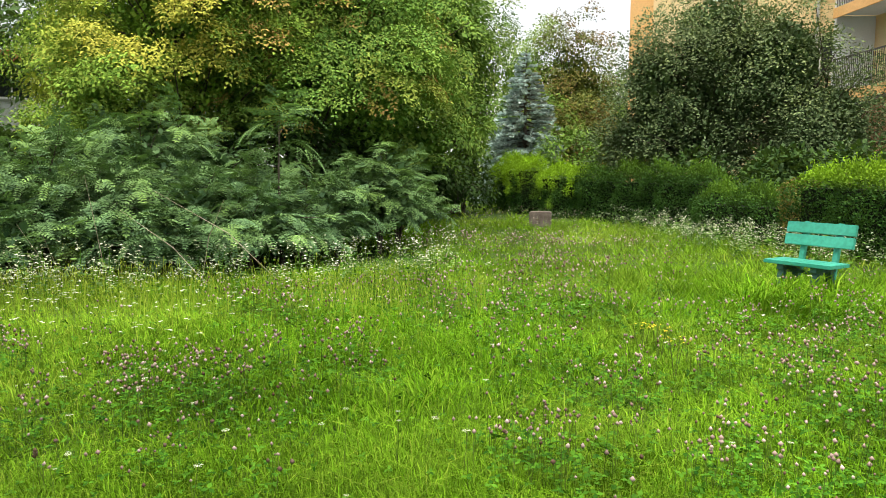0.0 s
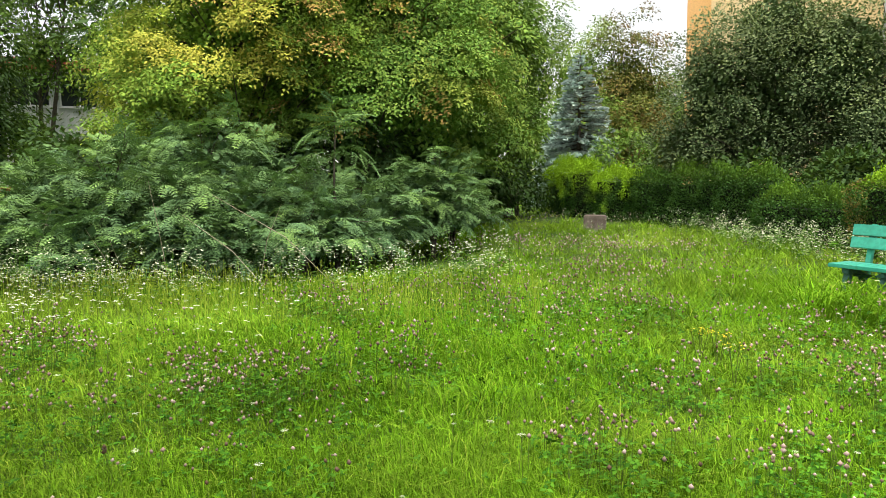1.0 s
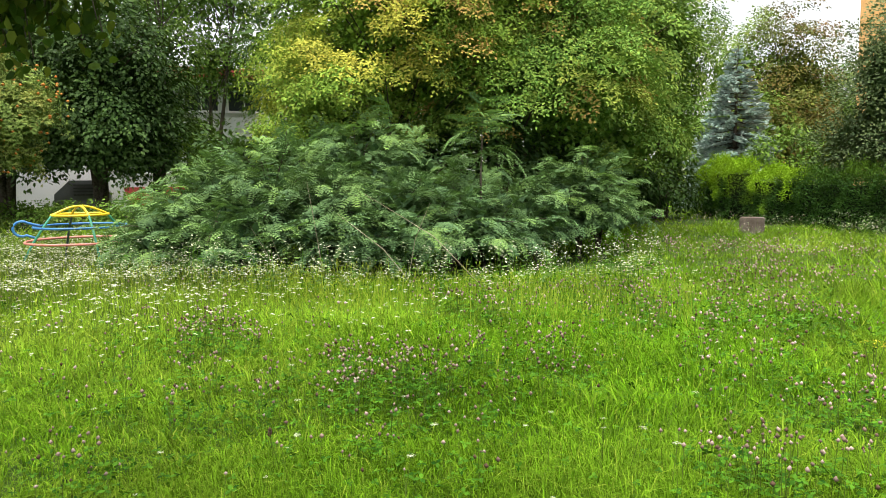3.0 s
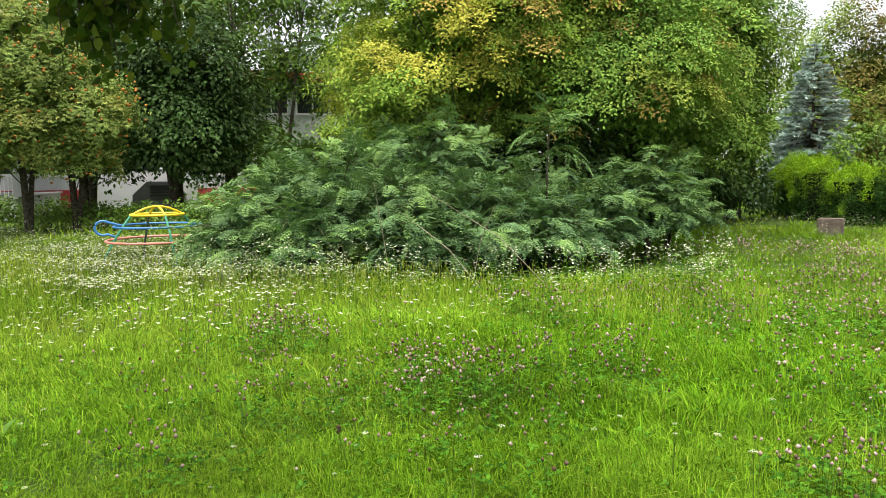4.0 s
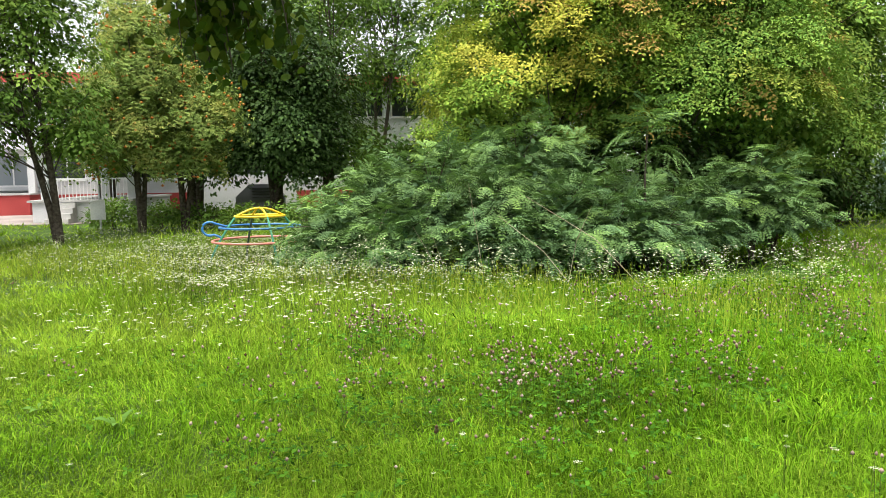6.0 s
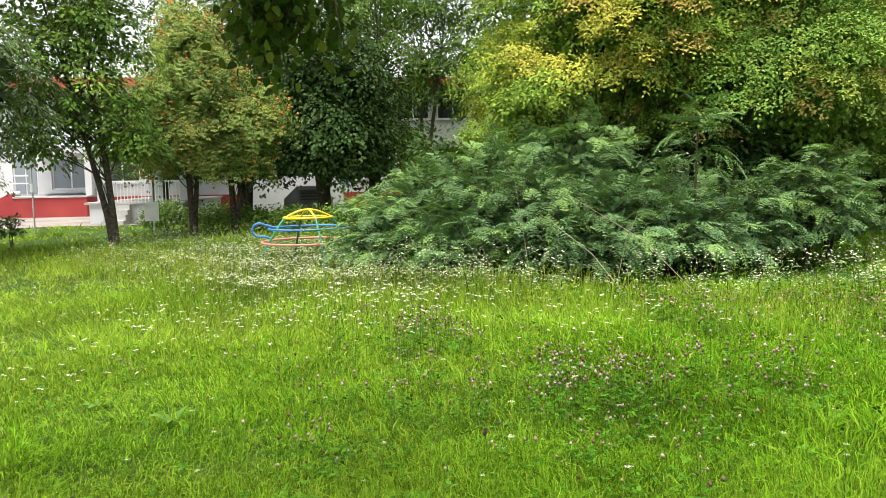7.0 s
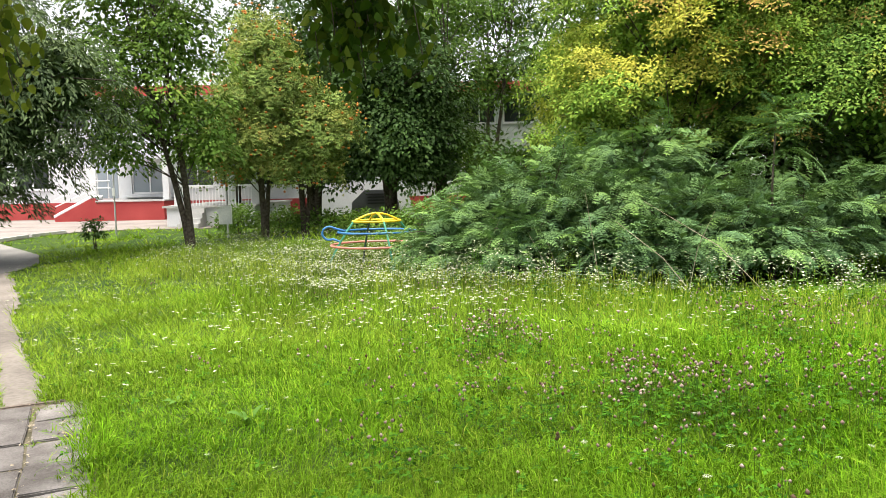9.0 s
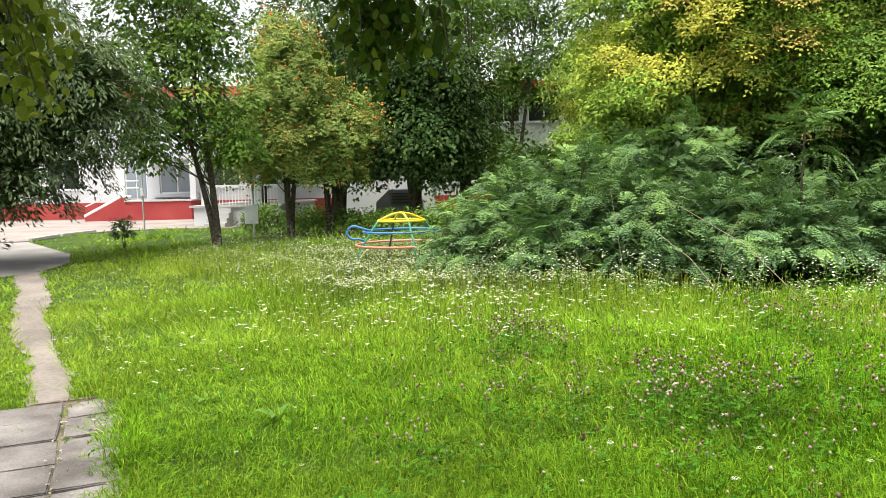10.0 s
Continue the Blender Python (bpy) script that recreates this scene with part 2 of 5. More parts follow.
def tube_arrays(path, radii, sides=6):
    """Vertices and quads of a tube along path (n, 3)."""
    path = np.asarray(path, float)
    radii = np.broadcast_to(radii, len(path))
    tang = np.gradient(path, axis=0)
    tang /= np.linalg.norm(tang, axis=1)[:, None] + 1e-9
    ref = np.where(np.abs(tang[:, 2:3]) > 0.9, [[1.0, 0, 0]], [[0, 0, 1.0]])
    a = np.cross(tang, ref)
    a /= np.linalg.norm(a, axis=1)[:, None] + 1e-9
    b = np.cross(tang, a)
    ang = np.linspace(0, 2 * np.pi, sides, endpoint=False)
    v = path[:, None] + radii[:, None, None] * (a[:, None] * np.cos(ang)[None, :, None] + b[:, None] * np.sin(ang)[None, :, None])
    i, j = np.meshgrid(np.arange(len(path) - 1), np.arange(sides), indexing="ij")
    j2 = (j + 1) % sides
    f = np.stack([i * sides + j, i * sides + j2, (i + 1) * sides + j2, (i + 1) * sides + j], -1).reshape(-1, 4)
    return v.reshape(-1, 3), f


def join_arrays(pieces):
    vs, fs, o = [], [], 0
    for v, f in pieces:
        vs.append(v)
        fs.append(f + o)
        o += len(v)
    return np.concatenate(vs), np.concatenate(fs)


def tube(name, path, radius, mat, parent=None, label="", sides=8):
    v, f = tube_arrays(path, radius, sides)
    return mesh_from(name, v, f, mat, parent, label, smooth=True)


def ring_path(cx, cy, z, r, n=36, a0=0.0, a1=2 * math.pi, ry=None):
    a = np.linspace(a0, a1, n)
    return np.stack([cx + r * np.cos(a), cy + (ry or r) * np.sin(a), np.full(n, z)], 1)


def empty(name, x, y, z=0.0, turn=0.0):
    ob = new(name)
    ob.matrix_basis = pose(x, y, z, 0, 0, turn)
    return ob


# ---- leaves ----
def leaf_simple(width=0.28, fold=0.07, droop=0.06):
    v = np.array([[0, 0, 0], [0.45, width, fold], [1, 0, -droop], [0.45, -width, fold]])
    return v, np.array([[0, 2, 1], [0, 3, 2]])


def leaf_heart():
    v = np.array([[0, 0, 0], [0.12, 0.36, 0.05], [0.55, 0.38, 0.05], [1.05, 0, -0.12], [0.55, -0.38, 0.05], [0.12, -0.36, 0.05], [0.45, 0, -0.02]])
    return v, np.array([[0, 6, 1], [1, 6, 2], [2, 6, 3], [3, 6, 4], [4, 6, 5], [5, 6, 0]])


def leaf_pinnate(pairs, leaflet, width, sag=0.25, end=True):
    """A feather-like leaf: pairs of leaflets on a sagging stalk one unit long."""
    vs, fs, o = [], [], 0
    spots = [(0.22 + 0.72 * i / max(1, pairs - 1), s) for i in range(pairs) for s in (1, -1)] + ([(0.95, 0)] if end else [])
    for x, s in spots:
        size = leaflet * (1.0 - 0.35 * abs(x - 0.5))
        ang = s * 1.15
        c, sn = math.cos(ang), math.sin(ang)
        z = -sag * x * x
        lv = np.array([[0, 0, 0], [0.45, width, 0.02], [1, 0, -0.22], [0.45, -width, 0.02]]) * size
        lv[:, 1] *= 1.0
        rot = np.stack([lv[:, 0] * c - lv[:, 1] * sn + x, lv[:, 0] * sn + lv[:, 1] * c, lv[:, 2] + z], 1)
        vs.append(rot)
        fs.append(np.array([[0, 2, 1], [0, 3, 2]]) + o)
        o += 4
    return np.concatenate(vs), np.concatenate(fs)


def unit(a):
    return a / (np.linalg.norm(a, axis=-1, keepdims=True) + 1e-9)


def leaves(template, pos, axis, normal, size, tint):
    """Vertices, triangles and per-vertex tint for leaves of one template."""
    tv, tf = template
    x = unit(axis)
    y = unit(np.cross(normal, x))
    z = np.cross(x, y)
    size = np.asarray(size)[:, None, None]
    v = pos[:, None] + size * (tv[None, :, 0:1] * x[:, None] + tv[None, :, 1:2] * y[:, None] + tv[None, :, 2:3] * z[:, None])
    f = tf[None] + (np.arange(len(pos)) * len(tv))[:, None, None]
    return v.reshape(-1, 3), f.reshape(-1, 3), np.repeat(tint, len(tv))


def join_tinted(pieces):
    vs, fs, ts, o = [], [], [], 0
    for v, f, t in pieces:
        vs.append(v)
        fs.append(f + o)
        ts.append(t)
        o += len(v)
    return np.concatenate(vs), np.concatenate(fs), np.concatenate(ts)


def sphere_dirs(n, g):
    d = g.normal(size=(n, 3))
    return unit(d)


def crown_cloud(g, blobs, n_clumps, per_clump, clump_r, flat=0.65, low=-0.35, core=0.0):
    """Leaf spots in clumps over the outside of a few ellipsoids. blobs: (x, y, z, rx, ry, rz)."""
    blobs = np.array(blobs, float)
    w = (blobs[:, 3] * blobs[:, 4] * blobs[:, 5]) ** 0.67
    which = g.choice(len(blobs), n_clumps, p=w / w.sum())
    d = sphere_dirs(n_clumps * 2, g)
    d = d[d[:, 2] > low][:n_clumps]
    which = which[:len(d)]
    depth = np.where(g.random(len(d)) < core, g.uniform(0.2, 0.7, len(d)), g.uniform(0.72, 1.05, len(d)))[:, None]
    c = blobs[which, :3] + d * blobs[which, 3:] * depth
    r = clump_r * g.uniform(0.6, 1.35, len(c))
    n = np.maximum(3, (per_clump * (r / clump_r) ** 2 * g.uniform(0.7, 1.3, len(c))).astype(int))
    ids = np.repeat(np.arange(len(c)), n)
    e = sphere_dirs(len(ids), g)
    rad = g.random(len(ids)) ** 0.45
    off = e * rad[:, None] * r[ids, None] * np.array([1, 1, flat])
    out = unit(d[ids] * 0.7 + e)
    return c, d, ids, c[ids] + off, out


def crown_pads(g, blobs, n_pads, per_pad, pad_r, low=-0.35, core=0.15, thick=0.5, slim=0.8, gap=0.8):
    """Leaf spots over the upper skin of separate flattened sprays set in tiers round a few ellipsoids, and a filling inside."""
    blobs = np.array(blobs, float)
    area = (blobs[:, 3] * blobs[:, 4] * blobs[:, 5]) ** 0.67
    m = n_pads * 8
    which = g.choice(len(blobs), m, p=area / area.sum())
    d = sphere_dirs(m, g)
    lump = 1 + 0.24 * np.sin(5 * d[:, 0] + 3 * d[:, 2] + which) * np.cos(4 * d[:, 1] - 2 * d[:, 2])
    c = blobs[which, :3] + d * blobs[which, 3:] * (lump * g.uniform(0.78, 1.08, m))[:, None]
    ok = d[:, 2] > low
    for b in blobs:
        ok &= np.linalg.norm((c - b[:3]) / b[3:], axis=1) > 0.72
    c, d = c[ok], d[ok]
    chosen = []
    for i in range(len(c)):
        if len(chosen) >= n_pads:
            break
        if not chosen or np.min(np.linalg.norm((c[chosen] - c[i]) * [1, 1, 1.4], axis=1)) > gap * pad_r:
            chosen.append(i)
    c, d = c[chosen], d[chosen]
    r = pad_r * g.uniform(0.5, 1.4, len(c))
    n = np.maximum(4, (per_pad * (r / pad_r) ** 2 * g.uniform(0.8, 1.2, len(c))).astype(int))
    ids = np.repeat(np.arange(len(c)), n)
    up = unit(d * [0.45, 0.45, 0.2] + np.array([0, 0, 0.9]) + g.normal(0, 0.2, d.shape))
    flat_d = unit(d * [1, 1, 0.0] + g.normal(0, 0.45, d.shape) * [1, 1, 0])
    along_ = unit(flat_d - up * np.sum(flat_d * up, 1)[:, None])
    across = np.cross(up, along_)
    th = g.uniform(0, 2 * np.pi, len(ids))
    lift = g.uniform(-0.45, 1.0, len(ids))
    lobes = 1 + 0.30 * np.sin(3 * th + ids) + 0.18 * np.sin(7 * th + 2.0 * ids)
    ring = np.sqrt(1 - lift * lift) * lobes
    shell = g.random(len(ids)) ** 0.35
    a, b, h = ring * np.cos(th), ring * np.sin(th) * slim, lift * thick
    out = unit(along_[ids] * (0.35 + a[:, None]) + across[ids] * b[:, None] + up[ids] * (0.5 * h)[:, None])
    pos = c[ids] + (r[ids] * shell)[:, None] * (along_[ids] * a[:, None] + across[ids] * b[:, None] + up[ids] * (h - 0.25 * (a * a + b * b))[:, None])
    k = int(core * len(ids))
    wi = g.choice(len(blobs), k, p=area / area.sum())
    inner = blobs[wi, :3] + sphere_dirs(k, g) * blobs[wi, 3:] * g.uniform(0.25, 0.74, (k, 1))
    pos, out = np.concatenate([pos, inner]), np.concatenate([out, sphere_dirs(k, g)])
    face = np.concatenate([unit(up[ids] * 0.7 + out[:len(ids)] * 0.6), np.tile([0, 0, 1.0], (k, 1))])
    edge = np.concatenate([ring, np.zeros(k)])
    ids = np.concatenate([ids, np.full(k, -1)])
    return c, d, ids, pos, out, face, edge


def crown_shoots(g, blobs, n_shoots, per_shoot, length, low=-0.4, core=0.5, gap=0.3):
    """Leaf spots in two ranks along arching shoots that rise out of a few ellipsoids, and a filling inside."""
    blobs = np.array(blobs, float)
    area = (blobs[:, 3] * blobs[:, 4] * blobs[:, 5]) ** 0.67
    m = n_shoots * 6
    which = g.choice(len(blobs), m, p=area / area.sum())
    d = sphere_dirs(m, g)
    lump = 1 + 0.26 * np.sin(4 * d[:, 0] + 3 * d[:, 2] + which) * np.cos(4 * d[:, 1] - 2 * d[:, 2])
    c = blobs[which, :3] + d * blobs[which, 3:] * (lump * g.uniform(0.8, 1.12, m))[:, None]
    ok = d[:, 2] > low
    for b in blobs:
        ok &= np.linalg.norm((c - b[:3]) / b[3:], axis=1) > 0.7
    c, d = c[ok], d[ok]
    chosen = []
    for i in range(len(c)):
        if len(chosen) >= n_shoots:
            break
        if not chosen or np.min(np.linalg.norm(c[chosen] - c[i], axis=1)) > gap:
            chosen.append(i)
    c, d = c[chosen], d[chosen]
    up = np.array([0, 0, 1.0])
    lng = length * g.uniform(0.65, 1.35, len(c))[:, None]
    way = unit(d * [1, 1, 0.6] + g.normal(0, 0.35, d.shape) + up * 0.35)
    ids = np.repeat(np.arange(len(c)), per_shoot)
    t = np.tile(np.linspace(0.15, 1.0, per_shoot), len(c)) + g.normal(0, 0.03, len(ids))
    side = np.tile(np.where(np.arange(per_shoot) % 2, 1.0, -1.0), len(c))
    tangent = unit(way[ids] + up * (0.45 - 1.1 * t)[:, None])
    pos = c[ids] + lng[ids] * (way[ids] * (t - 0.75)[:, None] + up * (0.45 * t - 0.55 * t * t)[:, None])
    across = unit(np.cross(np.tile(up, (len(ids), 1)), tangent) + 1e-4)
    out = unit(across * (side * (1.05 - 0.55 * t))[:, None] + tangent * (0.4 + 0.6 * t)[:, None])
    face = unit(np.cross(tangent, across) * 0.9 + d[ids] * 0.35 + up * 0.2)
    k = int(core * len(ids))
    wi = g.choice(len(blobs), k, p=area / area.sum())
    inner = blobs[wi, :3] + sphere_dirs(k, g) * blobs[wi, 3:] * g.uniform(0.2, 0.7, (k, 1))
    pos, out = np.concatenate([pos, inner]), np.concatenate([out, sphere_dirs(k, g)])
    face = np.concatenate([face, np.tile(up, (k, 1))])
    return c, d, np.concatenate([ids, np.full(k, -1)]), pos, out, face, np.concatenate([t, np.zeros(k)])


def tree(name, label, x, y, trunk_r, trunk_h, blobs, n_clumps, per_clump, clump_r, template, leaf_size, mat,
         seed, category="tree", tint=None, droop=0.5, flat=0.65, low=-0.35, core=0.15, stems=1, lean=(0, 0), group="", bark=None, limb_share=0.22, zground=0.0, pads=None, tips=0.0, shoots=None, inner_size=1.35):
    """A tree: tapered trunk (or several stems) with limbs to its leaf clumps, and a crown of single leaves. blobs are relative to the foot."""
    g = np.random.default_rng(seed)
    ob = empty(name, x, y, zground)
    if shoots:
        c, d, ids, pos, out, up_all, edge = crown_shoots(g, blobs, n_clumps, per_clump, clump_r, low, core, shoots)
    elif pads:
        c, d, ids, pos, out, up_all, edge = crown_pads(g, blobs, n_clumps, per_clump, clump_r, low, core, *pads)
    else:
        c, d, ids, pos, out = crown_cloud(g, blobs, n_clumps, per_clump, clump_r, flat, low, core)
    pieces, stem_paths = [], []
    top = max(b[2] for b in blobs)
    for s in range(stems):
        a = s * 2.4 + seed
        spread = 0.0 if stems == 1 else 0.16 * trunk_h
        n = 9
        t = np.linspace(0, 1, n)
        path = np.stack([lean[0] * t ** 1.3 + spread * t * math.cos(a) * 2 + 0.06 * np.sin(3 * t + a) * t,
                         lean[1] * t ** 1.3 + spread * t * math.sin(a) * 2 + 0.06 * np.cos(2.3 * t + a) * t,
                         -0.1 + t * (top + 0.1)], 1)
        stem_paths.append(path)
        rad = trunk_r * (1 - 0.82 * t) * (1 + 0.5 * np.exp(-t * 14))
        pieces.append(tube_arrays(path, rad, 9))
    v, f = join_arrays(pieces)
    mesh_from("trunk", v, f, bark or M_BARK, ob, "", smooth=True)
    limbs = []
    for i in range(len(c)):
        if g.random() > limb_share:
            continue
        path = stem_paths[i % stems]
        h = min(max(trunk_h, c[i, 2] * g.uniform(0.55, 0.9)), top * 0.97)
        k = min(len(path) - 1, max(1, int(h / top * (len(path) - 1))))
        p0, p2 = path[k], c[i]
        mid = (p0 + p2) / 2 + np.array([0, 0, 0.12 * np.linalg.norm(p2 - p0)]) + g.normal(0, 0.05, 3)
        t = np.linspace(0, 1, 5)[:, None]
        pts = (1 - t) ** 2 * p0 + 2 * t * (1 - t) * mid + t ** 2 * p2
        r0 = trunk_r * 0.2 * g.uniform(0.6, 1.1)
        limbs.append(tube_arrays(pts, r0 * (1 - 0.85 * t[:, 0]) + 0.004, 5))
    for v, f in limbs[:60]:
        mesh_from("limb", v, f, bark or M_BARK, ob, "", smooth=True)
    axis = unit(out + np.array([0, 0, -droop]) + g.normal(0, 0.15 if shoots else 0.35, pos.shape))
    normal = unit((up_all * 1.1 if pads or shoots else out * 0.5 + np.array([0, 0, 1.0])) + g.normal(0, 0.22 if shoots else 0.35, pos.shape))
    size = leaf_size * g.uniform(0.7, 1.25, len(pos)) * np.where(ids < 0, inner_size, 1.0)
    clump_tint = np.clip(g.normal(0.12, 0.14, len(c)), 0, 1) if tint is None else np.clip(tint(c, g), 0, 1)
    tn = np.clip(np.where(ids < 0, 0.0, clump_tint[ids]) + g.normal(0, 0.12, len(ids)), 0, 1)
    if pads and tips:
        burnt = (g.random(len(c)) < tips)[ids] & (ids >= 0) & (edge > 0.55) & (g.random(len(ids)) < 0.75)
        tn = np.where(burnt, g.uniform(1.4, 2.0, len(ids)), tn)
    skin = ids >= 0
    v, f, tv = join_tinted([leaves(template, pos[skin], axis[skin], normal[skin], size[skin], tn[skin]),
                            leaves(leaf_simple(0.32), pos[~skin], axis[~skin], normal[~skin], size[~skin], tn[~skin])])
    mesh_from("crown", v, f, mat, ob, "", tint=tv)
    tagged(ob, label, category, group)
    return ob, c



# ---- the lie of the land ----
def patch(x, y, s, k=0.0):
    """A smooth field between 0 and 1 with patches about s metres across."""
    a, b = np.asarray(x) / s, np.asarray(y) / s
    v = (np.sin(2.1 * a + 1.3 * b + k) + np.sin(-1.7 * a + 2.6 * b + 1.9 * k + 1) + np.sin(3.9 * a - 0.8 * b + 0.7 * k + 2) * 0.7
         + np.sin(1.1 * a + 4.7 * b + 2.3 * k) * 0.6)
    return np.clip(0.5 + v / 5.2, 0, 1)


PAVE_DIR = np.array([-0.908, 0.419])        # the trodden path runs on this way from the slabs' end
PAVE_RIGHT = np.array([0.419, 0.908])
PAVE_END = np.array([-5.76, 2.80])
SLAB_DIR = np.array([-0.868, 0.497])        # the slab path passes beside the camera
SLAB_RIGHT = np.array([0.497, 0.868])
SLAB_END = np.array([-5.595, 3.002])          # far end of the slabs, right-hand edge


def along(x, y):
    """Metres past the slabs' end along the path (negative beside the slabs), and metres to the right of its edge."""
    p = np.stack([np.asarray(x), np.asarray(y)], -1)
    a, r = (p - SLAB_END) @ SLAB_DIR, (p - SLAB_END) @ SLAB_RIGHT
    past = a > 0
    return np.where(past, (p - PAVE_END) @ PAVE_DIR, a), np.where(past, (p - PAVE_END) @ PAVE_RIGHT, r)


def dirt_centre(a):
    """Offset of the trodden path's middle line to the right of its own axis, a metres past the slabs' end."""
    return -0.20 - 0.09 * np.clip(a / 3, 0, 1) + 0.04 * np.sin(a * 1.1)


def hard(x, y):
    """True where there is paving or bare earth."""
    a, r = along(x, y)
    slabs = (a < 0.0) & (r < -0.11 + 0.07 * np.sin(a * 12.5) + 0.04 * np.sin(a * 31 + 1)) & (r > -1.3) & (patch(x, y, 0.13, 3.0) < 0.86)
    dirt = (a >= -0.05) & (a < 10.6) & (np.abs(r - dirt_centre(a)) < 0.10 + 0.010 * a + 0.03 * np.sin(a * 2.3))
    return slabs | dirt | inside(x, y, ASPHALT) | inside(x, y, YARD)


def inside(x, y, poly):
    x, y = np.asarray(x), np.asarray(y)
    res = np.zeros(x.shape, bool)
    for (x0, y0), (x1, y1) in zip(poly, poly[1:] + poly[:1]):
        cross = (y0 > y) != (y1 > y)
        res ^= cross & (x < (x1 - x0) * (y - y0) / (y1 - y0 + 1e-12) + x0)
    return res


ASPHALT = [(-15.2, 6.2), (-15.7, 7.4), (-16.9, 8.5), (-19.0, 9.6), (-24.8, 11.3), (-28.0, 6.0), (-33.0, 0.0), (-29.0, -4.0), (-20.5, 2.6)]
YARD = [(-24.9, 11.5), (-26.3, 13.2), (-27.4, 15.4), (-26.6, 17.4), (-24.2, 18.6), (-25.0, 21.5), (-33.0, 26.4), (-50.0, 13.8), (-46.0, 3.0), (-33.2, 0.2), (-28.2, 6.2)]


def ground_z(x, y):
    x, y = np.asarray(x, float), np.asarray(y, float)
    r = np.hypot(x, y)
    soft = np.clip((y - 3.2) / 4, 0, 1) * np.clip((x + 13) / 4, 0, 1) * np.clip((30 - r) / 8, 0, 1)
    return soft * (0.10 * (patch(x, y, 5.0, 1.0) - 0.5) + 0.05 * (patch(x, y, 1.7, 2.0) - 0.5))


ticks = np.concatenate([-np.geomspace(1500, 41, 14), np.arange(-40, 40.1, 0.8), np.geomspace(41, 1500, 14)])
gx, gy = np.meshgrid(ticks, ticks, indexing="ij")
gv = np.stack([gx, gy, ground_z(gx, gy)], -1).reshape(-1, 3)
n = len(ticks)
gi, gj = np.meshgrid(np.arange(n - 1), np.arange(n - 1), indexing="ij")
gf = np.stack([gi * n + gj, (gi + 1) * n + gj, (gi + 1) * n + gj + 1, gi * n + gj + 1], -1).reshape(-1, 4)
tagged(mesh_from("ground", gv, gf, M_SOIL, smooth=True), "mossy brown-green soil under the meadow grass", "ground", kind="structure")


def flat_sheet(name, poly, z, thick, mat, label, category):
    bm = bmesh.new()
    vs = [bm.verts.new((x, y, z)) for x, y in poly]
    face = bm.faces.new(vs)
    low = bmesh.ops.extrude_face_region(bm, geom=[face])
    for v in low["geom"]:
        if isinstance(v, bmesh.types.BMVert):
            v.co.z -= thick
    return tagged(part(name, bm, mat), label, category, kind="structure")


flat_sheet("road", ASPHALT, 0.012, 0.2, M_ASPHALT, "worn grey asphalt drive beside the meadow", "road")
flat_sheet("yard_pavement", YARD, 0.03, 0.2, M_YARD, "pale pinkish paved yard before the school", "pavement")

# kerb between the drive and the yard
kerb = empty("kerb", 0, 0)
for (x0, y0), (x1, y1) in zip([(-24.9, 11.4), (-26.3, 13.1)], [(-26.3, 13.1), (-27.5, 15.3)]):
    length, ang = math.hypot(x1 - x0, y1 - y0), math.degrees(math.atan2(y1 - y0, x1 - x0))
    for k in range(int(length)):
        ks = box("kerb_stone", 0.01, 0.98, -0.06, 0.06, -0.05, 0.12, M_CONCRETE, kerb, "", 0.012)
        ks.matrix_basis = pose(x0 + (x1 - x0) * k / length, y0 + (y1 - y0) * k / length, 0, 0, 0, ang)
tagged(kerb, "grey concrete kerb along the yard's edge", "kerb", kind="structure")

# trodden earth path
da = np.arange(0.05, 10.8, 0.15)
dg = np.random.default_rng(5)
dl = dirt_centre(da) - 0.15 - 0.010 * da + dg.normal(0, 0.03, len(da)) - 0.03 * np.sin(da * 2.3)
dr = dirt_centre(da) + 0.15 + 0.010 * da + dg.normal(0, 0.03, len(da)) + 0.03 * np.sin(da * 2.3)
dv = []
for row in (dl, dirt_centre(da), dr):
    p = PAVE_END + da[:, None] * PAVE_DIR + row[:, None] * PAVE_RIGHT
    dv.append(np.column_stack([p, np.full(len(da), 0.012)]))
dv[1][:, 2] -= 0.004
nv = len(da)
df = [[k * nv + i, k * nv + i + 1, (k + 1) * nv + i + 1, (k + 1) * nv + i] for k in range(2) for i in range(nv - 1)]
tagged(mesh_from("footpath", np.concatenate(dv), df, M_DIRT, smooth=True), "pale trodden earth footpath through the grass", "path", kind="structure")


# ---- meadow ----
def scatter(g, n, r0, r1, a0=-40, a1=84):
    """Even spots over a sector round the walk; angles are degrees to the left of +y."""
    r = np.sqrt(g.uniform(r0 * r0, r1 * r1, n))
    a = np.radians(g.uniform(a0, a1, n))
    return -r * np.sin(a), r * np.cos(a)


def thicket(x, y):
    """Under the big shrubs, where little grass grows."""
    return (((x + 4.6) / 3.6) ** 2 + ((y - 12.4) / 1.9) ** 2 < 1) | (((x + 1.9) / 1.6) ** 2 + ((y - 13.0) / 1.9) ** 2 < 1)


def sward(x, y):
    """Height of the grass: short by the path, rank in the middle of the meadow."""
    a, r = along(x, y)
    near_path = np.clip((r - 0.1) / 3.0, 0, 1)
    near_path = np.where(r < 0, np.clip((-r - 1.6) / 3.0, 0, 0.3), near_path)
    return 0.085 + near_path * (0.05 + 0.09 * patch(x, y, 1.1, 3.0)) + 0.11 * np.exp(-(r - 0.02) ** 2 / 0.03) * (a < 0.3) * (0.4 + patch(x, y, 0.25, 2.0)) + 0.05 * patch(x, y, 0.45, 4.0) * near_path + 0.13 * np.exp(-((x - 4.5) ** 2 + (y - 9.1) ** 2) / 0.8)


